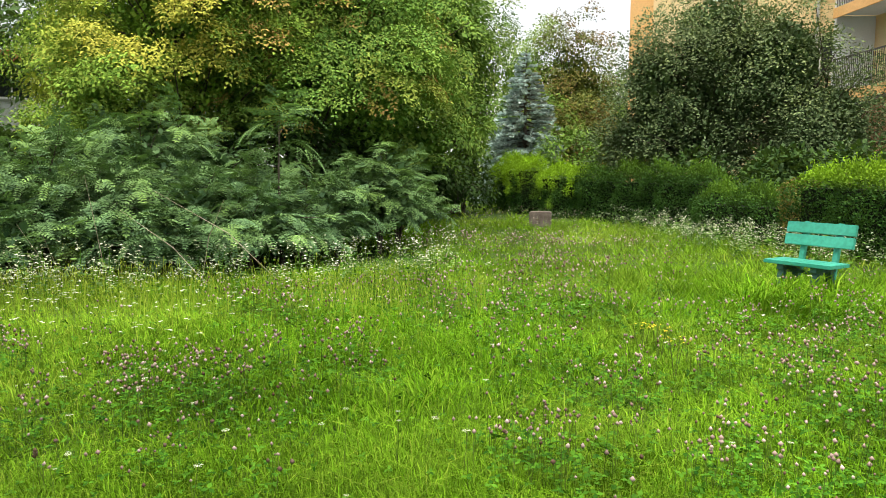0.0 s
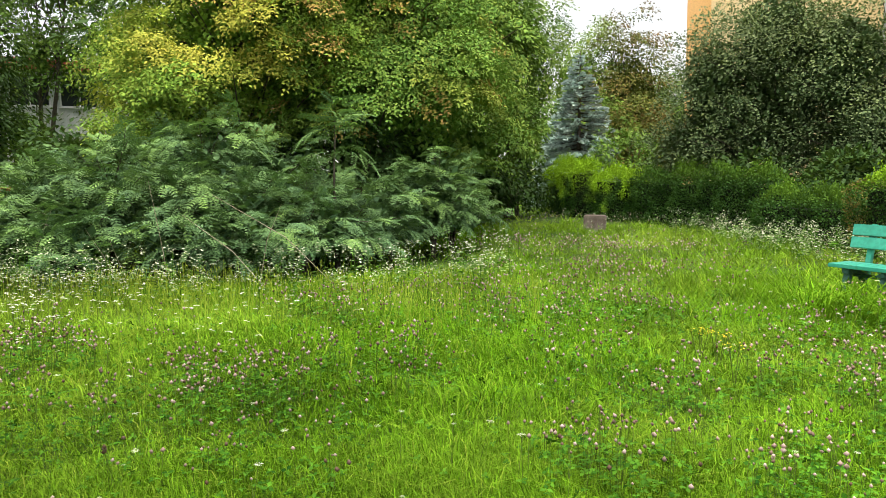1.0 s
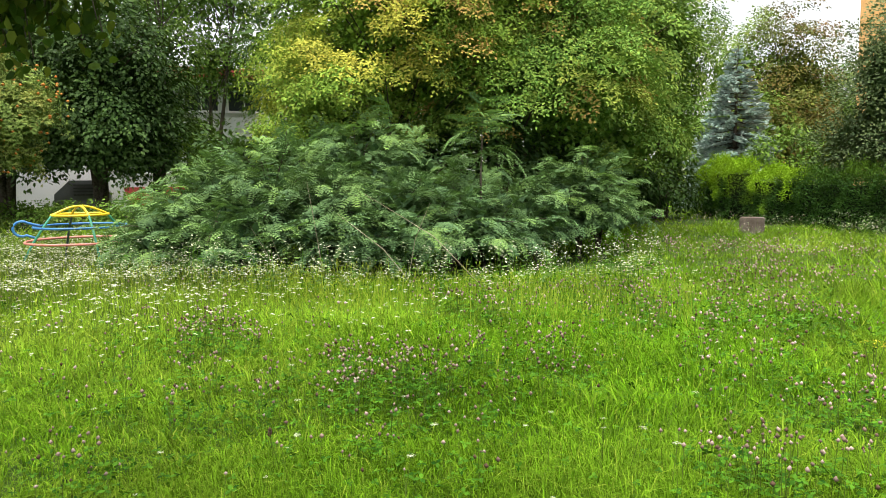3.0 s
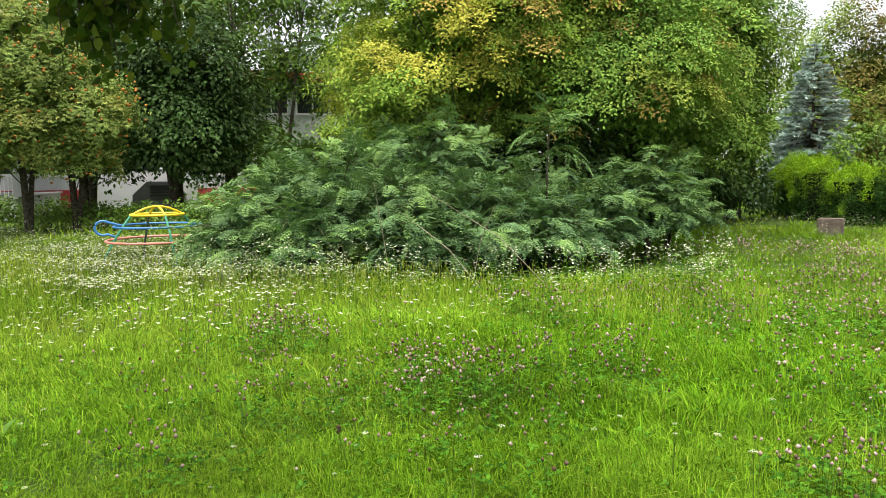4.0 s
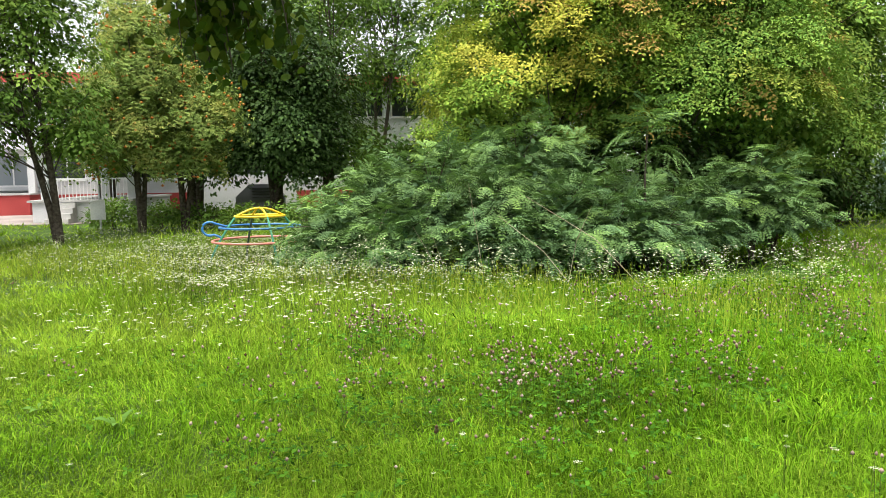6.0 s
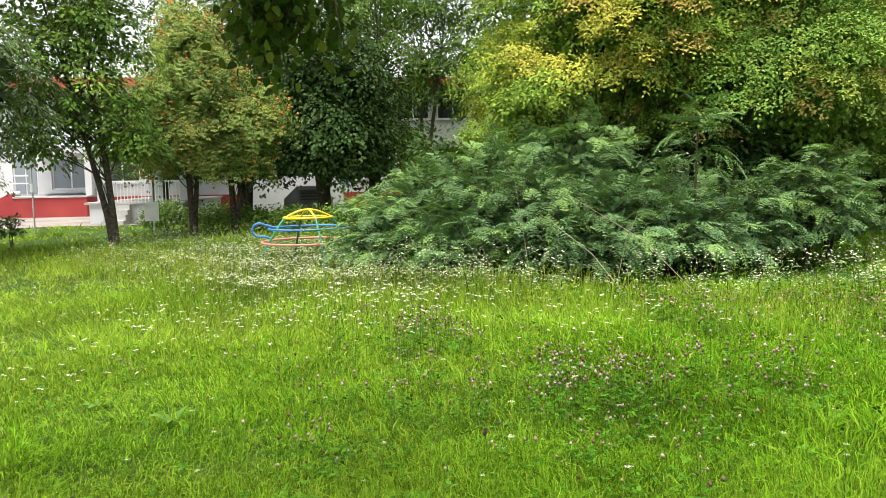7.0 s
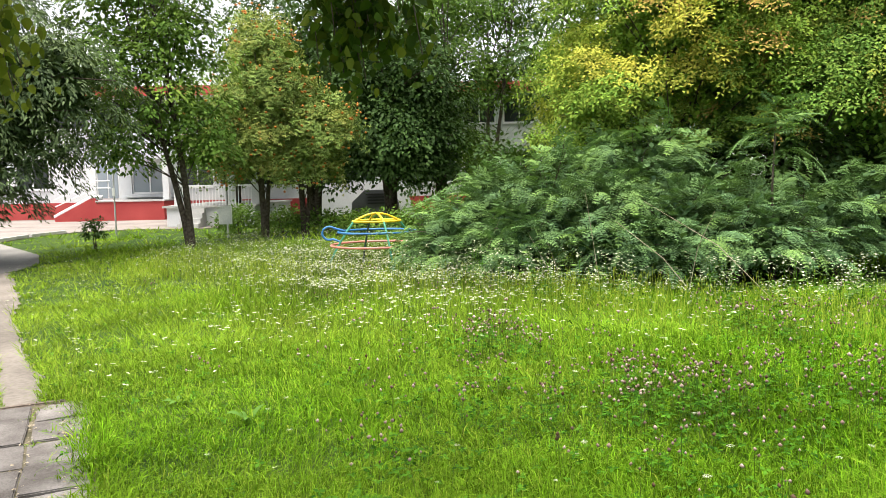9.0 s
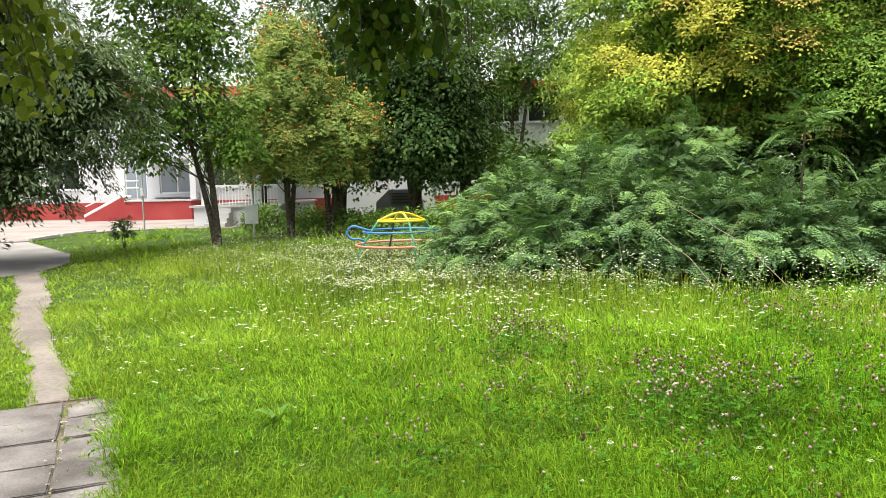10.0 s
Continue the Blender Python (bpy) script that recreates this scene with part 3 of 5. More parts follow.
CLOVER = [(3.2, 6.3, 1.1), (1.2, 7.4, 0.8), (2.2, 5.1, 0.6), (4.3, 7.2, 0.8), (1.2, 5.2, 0.8), (-1.6, 4.7, 0.8), (-2.5, 4.2, 0.6), (-0.9, 5.5, 0.5), (0.6, 3.6, 0.45), (1.7, 3.6, 0.5),
          (-2.7, 3.1, 0.35), (0.1, 8.0, 1.0), (-3.7, 5.8, 0.7), (1.6, 10.5, 1.1), (1.8, 14.0, 1.4), (-1.2, 3.4, 0.35), (2.6, 4.4, 0.9), (1.7, 3.2, 0.6), (3.0, 3.5, 0.6), (0.4, 15.5, 1.6), (-1.6, 7.6, 0.7)]


def clover_cover(x, y):
    """Where clover crowds out the grass, 0 to 1."""
    c = 0.0
    for px, py, pr in CLOVER:
        c = np.maximum(c, np.exp(-((x - px) ** 2 + (y - py) ** 2) / (pr * pr)))
    return np.clip(c * (0.35 + 1.1 * patch(x, y, 0.5, 9.0)), 0, 1)


def blades(g, n, r0, r1, width, segs, tall=1.0, a0=-40, a1=84):
    m = n // 22
    cx, cy = scatter(g, m, r0, r1, a0, a1)
    own = g.integers(0, m, n)
    loose = g.random(n) < 0.3
    ox, oy = g.normal(0, 0.035, n) * (1 + r0 / 8), g.normal(0, 0.035, n) * (1 + r0 / 8)
    sx, sy = scatter(g, n, r0, r1, a0, a1)
    x, y = np.where(loose, sx, cx[own] + ox), np.where(loose, sy, cy[own] + oy)
    vigour = g.uniform(0.4, 1.35, m)[own] * np.where(loose, 0.75, 1.0)
    hue = np.clip(g.normal(0.0, 0.16, m), 0, 1)[own]
    keep = ~hard(x, y) & ~(thicket(x, y) & (g.random(n) < 0.85))
    x, y, ox, oy, vigour, hue = x[keep], y[keep], ox[keep], oy[keep], vigour[keep], hue[keep]
    n = len(x)
    h = sward(x, y) * g.uniform(0.6, 1.4, n) * tall * vigour * (1 - 0.4 * clover_cover(x, y))
    z = ground_z(x, y)
    base = np.stack([x, y, z - 0.01], 1)
    a = g.uniform(0, 2 * np.pi, n) + 2.0 * patch(x, y, 1.6, 5.0)
    side = np.stack([np.cos(a), np.sin(a), np.zeros(n)], 1)
    bend_a = a + np.pi / 2 + g.normal(0, 0.5, n)
    flow = 6.28 * patch(x, y, 2.2, 6.0)
    bend = np.stack([np.cos(bend_a) + 0.5 * np.cos(flow) + 22 * ox, np.sin(bend_a) + 0.5 * np.sin(flow) + 22 * oy, np.zeros(n)], 1)
    bend /= np.maximum(1.0, np.linalg.norm(bend, axis=1)[:, None] / 1.25)
    amount = (h * g.uniform(0.25, 1.05, n))[:, None]
    w = (width * g.uniform(0.6, 1.4, n))[:, None]
    up = np.array([0, 0, 1.0])
    tip = base + bend * amount + up * (h * g.uniform(0.42, 0.95, n))[:, None]
    dry = (g.random(n) < 0.015 + 0.06 * patch(x, y, 3.0, 7.0)) * g.uniform(0.3, 0.8, n)
    lush = 0.5 * np.clip(patch(x, y, 2.4, 8.0) - 0.45, 0, 1) + 0.16 * np.clip(1 - (along(x, y)[1] - 0.3) / 3.4, 0, 1) * np.clip((np.hypot(x, y) - 4.5) / 2, 0, 1)
    left_field = 0.2 * np.clip((-x - 0.35 * y + 0.5) / 2.5, 0, 1) * np.clip((np.hypot(x, y) - 5.0) / 4.0, 0, 1)
    # paler grass colour along the lane offsets the shade of the maples
    lane = 0.14 * np.clip((x + 0.5) / 1.5, 0, 1) * np.clip((y - 9.0) / 4.0, 0, 1)
    tint = np.clip(dry + lush + hue + left_field + lane, 0, 1)
    if segs == 1:
        v = np.stack([base - side * w, base + side * w, tip], 1)
        f = np.array([[0, 1, 2]])
    elif segs == 2:
        mid = base + bend * amount * 0.35 + up * (h * 0.60)[:, None]
        v = np.stack([base, mid - side * w, mid + side * w, tip], 1)
        f = np.array([[0, 2, 1], [1, 2, 3]])
    else:
        mid = base + bend * amount * 0.3 + up * (h * 0.66)[:, None]
        v = np.stack([base - side * w * 0.7, base + side * w * 0.7, mid - side * w, mid + side * w, tip], 1)
        f = np.array([[0, 1, 3], [0, 3, 2], [2, 3, 4]])
    k = v.shape[1]
    faces = (f[None] + (np.arange(n) * k)[:, None, None]).reshape(-1, 3)
    return v.reshape(-1, 3), faces, np.repeat(tint, k)


gg = np.random.default_rng(21)
v, f, t = join_tinted([
    blades(gg, 9000, 0.6, 2.6, 0.0036, 1),
    blades(gg, 125000, 2.4, 4.2, 0.0020, 3, 0.74),
    blades(gg, 240000, 4.1, 8.0, 0.0032, 2, 0.78),
    blades(gg, 120000, 7.8, 12.0, 0.0066, 1, 1.0),
    blades(gg, 105000, 12.0, 22.0, 0.011, 1, 1.0),
    blades(gg, 30000, 22.0, 40.0, 0.022, 1, 1.1),
    blades(gg, 3600, 9.0, 10.1, 0.0066, 2, 1.1, -27.5, -21),
    blades(gg, 24000, 0.5, 11.0, 0.009, 1, 0.9, 84, 320)])
tagged(mesh_from("meadow_grass", v, f, M_GRASS, tint=t), "rank uncut green meadow grass with dry stalks", "grass", kind="stuff")


def bead():
    """A small faceted ball."""
    vs = [(0, 0, 1.0), (0.9, 0, 0.1), (0, 0.9, -0.1), (-0.9, 0, 0.1), (0, -0.9, -0.1), (0, 0, -0.9)]
    fs = [(0, 1, 2), (0, 2, 3), (0, 3, 4), (0, 4, 1), (5, 2, 1), (5, 3, 2), (5, 4, 3), (5, 1, 4)]
    return np.array(vs, float), np.array(fs)


def stand(template, base, size, tint, g, tilt=0.25):
    n = len(base)
    normal = unit(np.array([0, 0, 1.0]) + g.normal(0, tilt, (n, 3)))
    a = g.uniform(0, 2 * np.pi, n)
    return leaves(template, base, np.stack([np.cos(a), np.sin(a), 0 * a], 1), normal, size, tint)


def stalks(foot, head, width, g):
    n = len(foot)
    a = g.uniform(0, np.pi, n)
    s = np.stack([np.cos(a), np.sin(a), 0 * a], 1) * width
    v = np.stack([foot - s, foot + s, head + s * 0.6, head - s * 0.6], 1)
    f = np.array([[0, 1, 2], [0, 2, 3]])
    return v.reshape(-1, 3), (f[None] + (np.arange(n) * 4)[:, None, None]).reshape(-1, 3), np.zeros(4 * n)


def grow_field(g, n, r0, r1, want, a0=-40, a1=84):
    """Spots kept with the chance that want(x, y) gives."""
    x, y = scatter(g, n, r0, r1, a0, a1)
    keep = (g.random(n) < want(x, y)) & ~hard(x, y) & ~thicket(x, y)
    return x[keep], y[keep]


def clover_want(x, y):
    a, r = along(x, y)
    return np.clip(clover_cover(x, y) * 1.2 + 0.025, 0, 1) * np.clip((r - 0.8) / 1.2, 0, 1)


fg = np.random.default_rng(33)
x, y = grow_field(fg, 9000, 2.4, 15.0, clover_want)
x2, y2 = grow_field(fg, 4500, 15.0, 25.0, lambda a, b_: 0.13 * patch(a, b_, 1.2, 2.0), -30, 4)
clump_x, clump_y = x[::3], y[::3]
x, y = np.concatenate([np.repeat(clump_x, 8), x[1::3], x2]), np.concatenate([np.repeat(clump_y, 8), y[1::3], y2])
x, y = x + fg.normal(0, 0.085, len(x)), y + fg.normal(0, 0.085, len(x))
h = sward(x, y) * fg.uniform(0.8, 1.5, len(x)) + 0.04 + 0.09 * clover_cover(x, y) * fg.uniform(0.2, 1.0, len(x))
foot = np.stack([x, y, ground_z(x, y)], 1)
head = foot + np.stack([fg.normal(0, 0.04, len(x)), fg.normal(0, 0.04, len(x)), h], 1)
ball = bead()
v, f, t = stand((ball[0] * np.array([1, 0.85, 1.0]), ball[1]), head, fg.uniform(0.007, 0.0155, len(x)) * (1 + 0.03 * np.hypot(x, y)), (fg.random(len(x)) < 0.62) * fg.uniform(0.2, 1.0, len(x)), fg)
tagged(mesh_from("clover_blossom", v, f, M_CLOVER, tint=t, smooth=True), "pink and browned clover heads above the grass", "clover", kind="stuff")
v, f, t = stalks(foot, head, 0.0016, fg)
tagged(mesh_from("clover_stem", v, f, M_STEM, tint=t), "thin green clover stems in the grass", "stems", kind="stuff")

# low leaves of clover, yarrow and other herbs
x, y = grow_field(fg, 30000, 2.4, 9.5, lambda a, b_: 0.07 + 0.6 * clover_cover(a, b_))
tuft = np.hypot(clump_x, clump_y) < 10.5
x = np.concatenate([x, np.repeat(clump_x[tuft], 16) + fg.normal(0, 0.075, 16 * int(tuft.sum()))])
y = np.concatenate([y, np.repeat(clump_y[tuft], 16) + fg.normal(0, 0.075, 16 * int(tuft.sum()))])
base = np.stack([x, y, ground_z(x, y) + (sward(x, y) + 0.05 * clover_cover(x, y)) * fg.uniform(0.25, 1.0, len(x))], 1)
tri = [leaf_simple(0.33, 0.03, 0.05)]
tv0, tf0 = tri[0]
three_v, three_f = [], []
for k in range(3):
    c, s = math.cos(k * 2.094), math.sin(k * 2.094)
    three_v.append(np.stack([tv0[:, 0] * c - tv0[:, 1] * s, tv0[:, 0] * s + tv0[:, 1] * c, tv0[:, 2]], 1))
    three_f.append(tf0 + 4 * k)
TREFOIL = (np.concatenate(three_v), np.concatenate(three_f))
v, f, t = stand(TREFOIL, base, fg.uniform(0.018, 0.040, len(x)), np.zeros(len(x)), fg, 0.4)
tagged(mesh_from("clover_leaf", v, f, M_BROAD, tint=t), "small green clover leaves among the grass", "clover leaves", kind="stuff")


def umbel(discs, spread, disc):
    """A flat head of small discs."""
    g = np.random.default_rng(discs)
    vs, fs, o = [], [], 0
    for k in range(discs):
        r, a = spread * math.sqrt((k + 0.3) / discs), k * 2.4
        cx, cy, cz = r * math.cos(a), r * math.sin(a), g.normal(0, 0.06 * spread)
        vs += [(cx + disc * math.cos(b), cy + disc * math.sin(b), cz) for b in np.linspace(0, 2 * np.pi, 6)[:-1] + k]
        fs += [(o, o + 1 + i, o + 2 + i) for i in range(3)]
        o += 5
    return np.array(vs), np.array(fs)


def yarrow_want(x, y):
    a, r = along(x, y)
    left_meadow = np.clip((-x - 0.45 * y - 0.2) / 2.5, 0, 1)
    far = np.clip((np.hypot(x, y) - 5.0) / 4.0, 0, 1)
    p = patch(x, y, 1.5, 12.0)
    lane = 0.35 * np.clip((x + 0.8) / 1.5, 0, 1) * np.clip((y - 11.0) / 4.0, 0, 1)
    return np.clip(0.035 + lane * (0.3 + p) + left_meadow * far * np.clip((r - 2.0) / 2.5, 0, 1) * (0.2 + 1.1 * p) + 0.25 * np.clip(p - 0.55, 0, 1), 0, 1)


x, y = grow_field(fg, 30000, 2.6, 22.0, yarrow_want)
x2, y2 = grow_field(fg, 36000, 6.0, 17.0, lambda a, b_: yarrow_want(a, b_) * (0.3 + patch(a, b_, 0.8, 3.0)), 14, 66)
x, y = np.concatenate([x, x2]), np.concatenate([y, y2])
h = sward(x, y) * fg.uniform(1.0, 1.7, len(x)) + 0.08
foot = np.stack([x, y, ground_z(x, y)], 1)
head = foot + np.stack([fg.normal(0, 0.05, len(x)), fg.normal(0, 0.05, len(x)), h], 1)
size = fg.uniform(0.012, 0.032, len(x)) * np.where(np.hypot(x, y) > 6.0, 1.05, 0.8)
close = np.hypot(x, y) < 5.5
v, f, t = join_tinted([stand(umbel(3, 0.75, 0.42), head[~close], size[~close], np.zeros(int((~close).sum())), fg, 0.07),
                       stand(umbel(22, 0.9, 0.15), head[close], size[close], np.zeros(int(close.sum())), fg, 0.09)])
tagged(mesh_from("yarrow_blossom", v, f, M_WHITE, tint=t), "flat white yarrow heads above the meadow", "yarrow", kind="stuff")
v, f, t = stalks(foot, head, 0.0018, fg)
tagged(mesh_from("yarrow_stem", v, f, M_STEM, tint=t), "thin green yarrow stems in the grass", "stems", kind="stuff")


def fleabane_want(x, y):
    """A tall white belt along the front of the thicket and the hedge."""
    d1 = np.minimum(np.abs(np.sqrt(((x + 4.4) / 5.0) ** 2 + ((y - 12.3) / 3.6) ** 2) - 1.0), 9)
    belt = (d1 < 0.10) & (y < 11.5) & (x < 0.2) & (x > -8.0)
    hedge = (x > 3.0) & (np.abs(x - (6.2 - (y - 13.0) * 0.10)) < 1.1) & (y > 11.5) & (y < 24)
    return np.where(belt, 0.95 * np.clip(2.2 * patch(x, y, 0.35, 4.0) - 0.45, 0.05, 1), np.where(hedge, np.where(y < 17.5, 0.6, 0.2) * (0.3 + patch(x, y, 0.6, 1.0)), 0.0))


x, y = grow_field(fg, 46000, 6.0, 25.0, fleabane_want)
h = (0.26 + 0.42 * fg.random(len(x)) ** 1.4) * np.where(x > 3.0, 0.85, 1.0)
foot = np.stack([x, y, ground_z(x, y)], 1)
top = foot + np.stack([fg.normal(0, 0.06, len(x)), fg.normal(0, 0.06, len(x)), h], 1)
heads = np.repeat(top, 12, 0) + fg.normal(0, 1, (12 * len(x), 3)) * np.array([0.032, 0.032, 0.045])
v, f, t = stand(umbel(1, 0.0, 1.0), heads, fg.uniform(0.008, 0.016, len(heads)), np.zeros(len(heads)), fg, 0.35)
tagged(mesh_from("fleabane_blossom", v, f, M_WHITE, tint=t), "small white daisy-like blossoms before the shrubs", "wildflowers", kind="stuff")
v1 = stalks(foot, top, 0.004, fg)
lf = np.repeat(foot + (top - foot) * 0.5, 9, 0) + fg.normal(0, 1, (9 * len(x), 3)) * np.array([0.03, 0.03, 0.14])
v2 = stand(leaf_simple(0.16), lf, fg.uniform(0.05, 0.1, len(lf)), np.clip(fg.normal(0.35, 0.25, len(lf)), 0, 1), fg, 0.7)
v, f, t = join_tinted([v1, v2])
tagged(mesh_from("fleabane_stem", v, f, M_BROAD, tint=t), "leafy green stems of tall white wildflowers", "stems", kind="stuff")


x, y = grow_field(fg, 60000, 5.5, 16.0, lambda a, b_: 0.03 * (a < 0) + 0.9 * (np.abs(b_ - 8.5 - 0.3 * np.sin(a)) < 1.1) * patch(a, b_, 0.9, 5.0) * (a < 0.5))
h = sward(x, y) * fg.uniform(1.0, 1.6, len(x)) + 0.06
foot = np.stack([x, y, ground_z(x, y)], 1)
head = foot + np.stack([fg.normal(0, 0.06, len(x)), fg.normal(0, 0.06, len(x)), h], 1)
v1 = stalks(foot, head, 0.0022, fg)
v2 = leaves(leaf_simple(0.10), head, np.array([0, 0, 1.0]) + fg.normal(0, 0.35, head.shape), fg.normal(0, 1, head.shape), fg.uniform(0.03, 0.06, len(x)), np.ones(len(x)))
v, f, t = join_tinted([v1, v2])
t = np.full(len(v), 0.85)
tagged(mesh_from("seed_stalk", v, f, M_GRASS, tint=t), "pale dry grass stalks with seed heads", "grass", kind="stuff")


def ragwort(x, y, seed):
    """A yellow-flowered herb."""
    g = np.random.default_rng(seed)
    ob = empty("yellow_flower", x, y, float(ground_z(x, y)))
    for k in range(4):
        a = k * 1.7 + seed
        p = np.array([[0, 0, 0], [0.03 * math.cos(a), 0.03 * math.sin(a), 0.16], [0.07 * math.cos(a), 0.07 * math.sin(a), 0.33]])
        tube("stem", p, 0.003, M_STEM, ob, sides=5)
        pos = p[2] + g.normal(0, 0.02, (6, 3)) * np.array([1, 1, 0.5])
        v, f, t = stand(umbel(1, 0.0, 1.0), pos, g.uniform(0.005, 0.009, 6), np.zeros(6), g, 0.4)
        mesh_from("blossom", v, f, M_YELLOW, ob, tint=t)
    tagged(ob, "small yellow-flowered herb standing in the grass", "wildflower", "yellow wildflowers")


for k, (fx, fy) in enumerate([(1.75, 6.02), (1.62, 6.1), (1.74, 5.58)]):
    ragwort(fx, fy, k)


def rosette(name, label, x, y, n, size, width, seed, tint=0.0, lift=0.9, category="weed"):
    """Broad leaves fanning from one root."""
    g = np.random.default_rng(seed)
    ob = empty(name, x, y, float(ground_z(x, y)))
    for k in range(n):
        a = k * 2.4 + seed
        s = size * g.uniform(0.7, 1.2)
        t = np.linspace(0, 1, 7)
        out_, up_ = s * t, lift * s * (t - 0.62 * t * t)
        w = width * s * np.sin(np.pi * np.clip(t * 0.93 + 0.05, 0, 1)) ** 0.7
        c, sn = math.cos(a), math.sin(a)
        vs = []
        for i in range(7):
            for q in (-1, 0, 1):
                vs.append((out_[i] * c - q * w[i] * sn, out_[i] * sn + q * w[i] * c, up_[i] + abs(q) * 0.18 * w[i] + 0.04 * s * math.sin(5 * t[i] + q)))
        fs = [[i * 3 + q, i * 3 + q + 1, i * 3 + q + 4, i * 3 + q + 3] for i in range(6) for q in (0, 1)]
        mesh_from("leaf", vs, fs, M_BROAD, ob, tint=np.full(len(vs), tint), smooth=True)
    tagged(ob, label, category, "broad-leaved weeds")


rosette("mullein_plant", "pale grey-green broad-leaved plant in the grass", -4.1, 3.25, 4, 0.15, 0.15, 3, 0.2, 1.7)
rosette("mullein_plant", "pale grey-green broad-leaved plant in the grass", -4.9, 3.3, 5, 0.11, 0.15, 8, 0.2, 1.1)
for k, (fx, fy) in enumerate([(-1.75, 2.75), (-2.0, 2.85), (-1.5, 2.9), (-2.25, 2.65), (-2.6, 2.6)]):
    rosette("dock_plant", "green broad-leaved dock among the grass", fx, fy, 7, 0.17, 0.2, 20 + k, 0.0)



# ---- shrubs and trees ----
LOCUST = leaf_pinnate(5, 0.30, 0.24, 0.3, True)
ASHLEAF = leaf_pinnate(1, 0.60, 0.30, 0.2)
ROWANLEAF = leaf_pinnate(2, 0.52, 0.22, 0.2)
OVAL = leaf_simple(0.30)
HEART = leaf_heart()


def shrub(x, y, r, h, seed, bright=0.1):
    """A feathery shrub: sprays of compound leaves that rise and arch over, thin and dark at the foot."""
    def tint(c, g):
        # random light sprays, more above 0.75 h to paint the top-lit lumps
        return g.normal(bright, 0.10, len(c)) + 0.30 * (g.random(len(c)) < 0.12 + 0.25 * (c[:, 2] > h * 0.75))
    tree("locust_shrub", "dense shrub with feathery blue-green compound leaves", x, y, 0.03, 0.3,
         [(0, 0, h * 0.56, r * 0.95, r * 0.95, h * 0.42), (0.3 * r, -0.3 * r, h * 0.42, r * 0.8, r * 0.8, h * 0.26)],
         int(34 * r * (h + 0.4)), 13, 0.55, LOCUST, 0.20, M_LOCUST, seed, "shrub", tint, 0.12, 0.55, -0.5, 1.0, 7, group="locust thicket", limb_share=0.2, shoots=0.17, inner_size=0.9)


for k, (sx, sy, sr, sh, sb) in enumerate([
        (-7.75, 10.55, 0.7, 1.0, 0.3), (-6.95, 9.95, 0.8, 1.35, 0.25), (-6.45, 9.85, 0.8, 1.05, 0.12), (-6.08, 10.45, 1.0, 1.35, 0.10), (-6.87, 11.0, 1.0, 1.75, 0.22),
        (-6.21, 11.8, 1.3, 2.15, 0.18), (-5.22, 13.0, 1.5, 2.6, 0.15), (-4.16, 13.35, 1.3, 2.3, 0.12), (-5.1, 11.2, 1.2, 1.65, 0.06),
        (-4.01, 11.6, 1.2, 1.55, 0.06), (-4.4, 11.0, 0.85, 1.05, 0.02), (-3.06, 11.9, 0.9, 1.2, 0.04), (-3.09, 12.5, 1.15, 1.6, 0.10),
        (-2.3, 13.3, 0.9, 1.55, 0.05), (-2.35, 12.5, 0.7, 1.05, 0.0), (-1.95, 13.8, 0.75, 1.5, 0.05), (-1.2, 14.3, 0.8, 2.12, 0.25),
        (-2.1, 14.8, 0.9, 1.8, 0.08), (-0.9, 15.2, 0.85, 1.85, 0.2)]):
    shrub(sx, sy, sr, sh, 40 + k, sb)

# a sapling with long feathered fronds rising out of the thicket
tree("ailanthus_sapling", "sapling with long feathered blue-green fronds", -2.62, 12.35, 0.04, 1.2,
     [(0, 0, 2.2, 0.35, 0.35, 0.5)], 9, 8, 0.45, leaf_pinnate(8, 0.20, 0.2, 0.35), 0.36, M_LOCUST, 66, "sapling",
     tint=lambda c, g: g.normal(0.2, 0.06, len(c)), droop=0.1, low=-0.6, core=0.0, shoots=0.2)

# bare dead canes in the thicket
cg = np.random.default_rng(3)
for k in range(10):
    cx, cy = cg.uniform(-6.6, -1.6), cg.uniform(9.4, 10.4)
    a, lng = cg.uniform(0, 6.28), cg.uniform(0.7, 1.9)
    p = np.array([[cx, cy, 0.05], [cx + 0.4 * lng * math.cos(a), cy - 0.15, 0.45 * lng], [cx + lng * math.cos(a), cy - 0.2, 0.8 * lng]])
    tagged(tube("dead_cane", p, np.array([0.006, 0.005, 0.002]), M_TWIG, sides=5), "bare dry cane leaning out of the shrubs", "twig", "dead canes")


def yellow_patch(c, g):
    """Autumn yellow gathers in a few boughs of the crown."""
    t = g.normal(0.05, 0.06, len(c))
    for mid, wide, much in (((0.5, -2.4, 4.0), (1.1, 2.2, 0.75), 0.75), ((-2.0, -2.5, 3.1), (0.7, 1.6, 0.45), 0.45), ((0.7, -2.0, 4.8), (0.7, 2.0, 0.6), 0.5), ((-1.2, -2.4, 4.3), (0.8, 2.0, 0.6), 0.35)):
        d = np.linalg.norm((c - np.array(mid)) / np.array(wide), axis=1) + g.normal(0, 0.12, len(c))
        t = np.maximum(t, much * np.clip((1.35 - d) * 2, 0, 1))
    return np.clip(t, 0, 1)


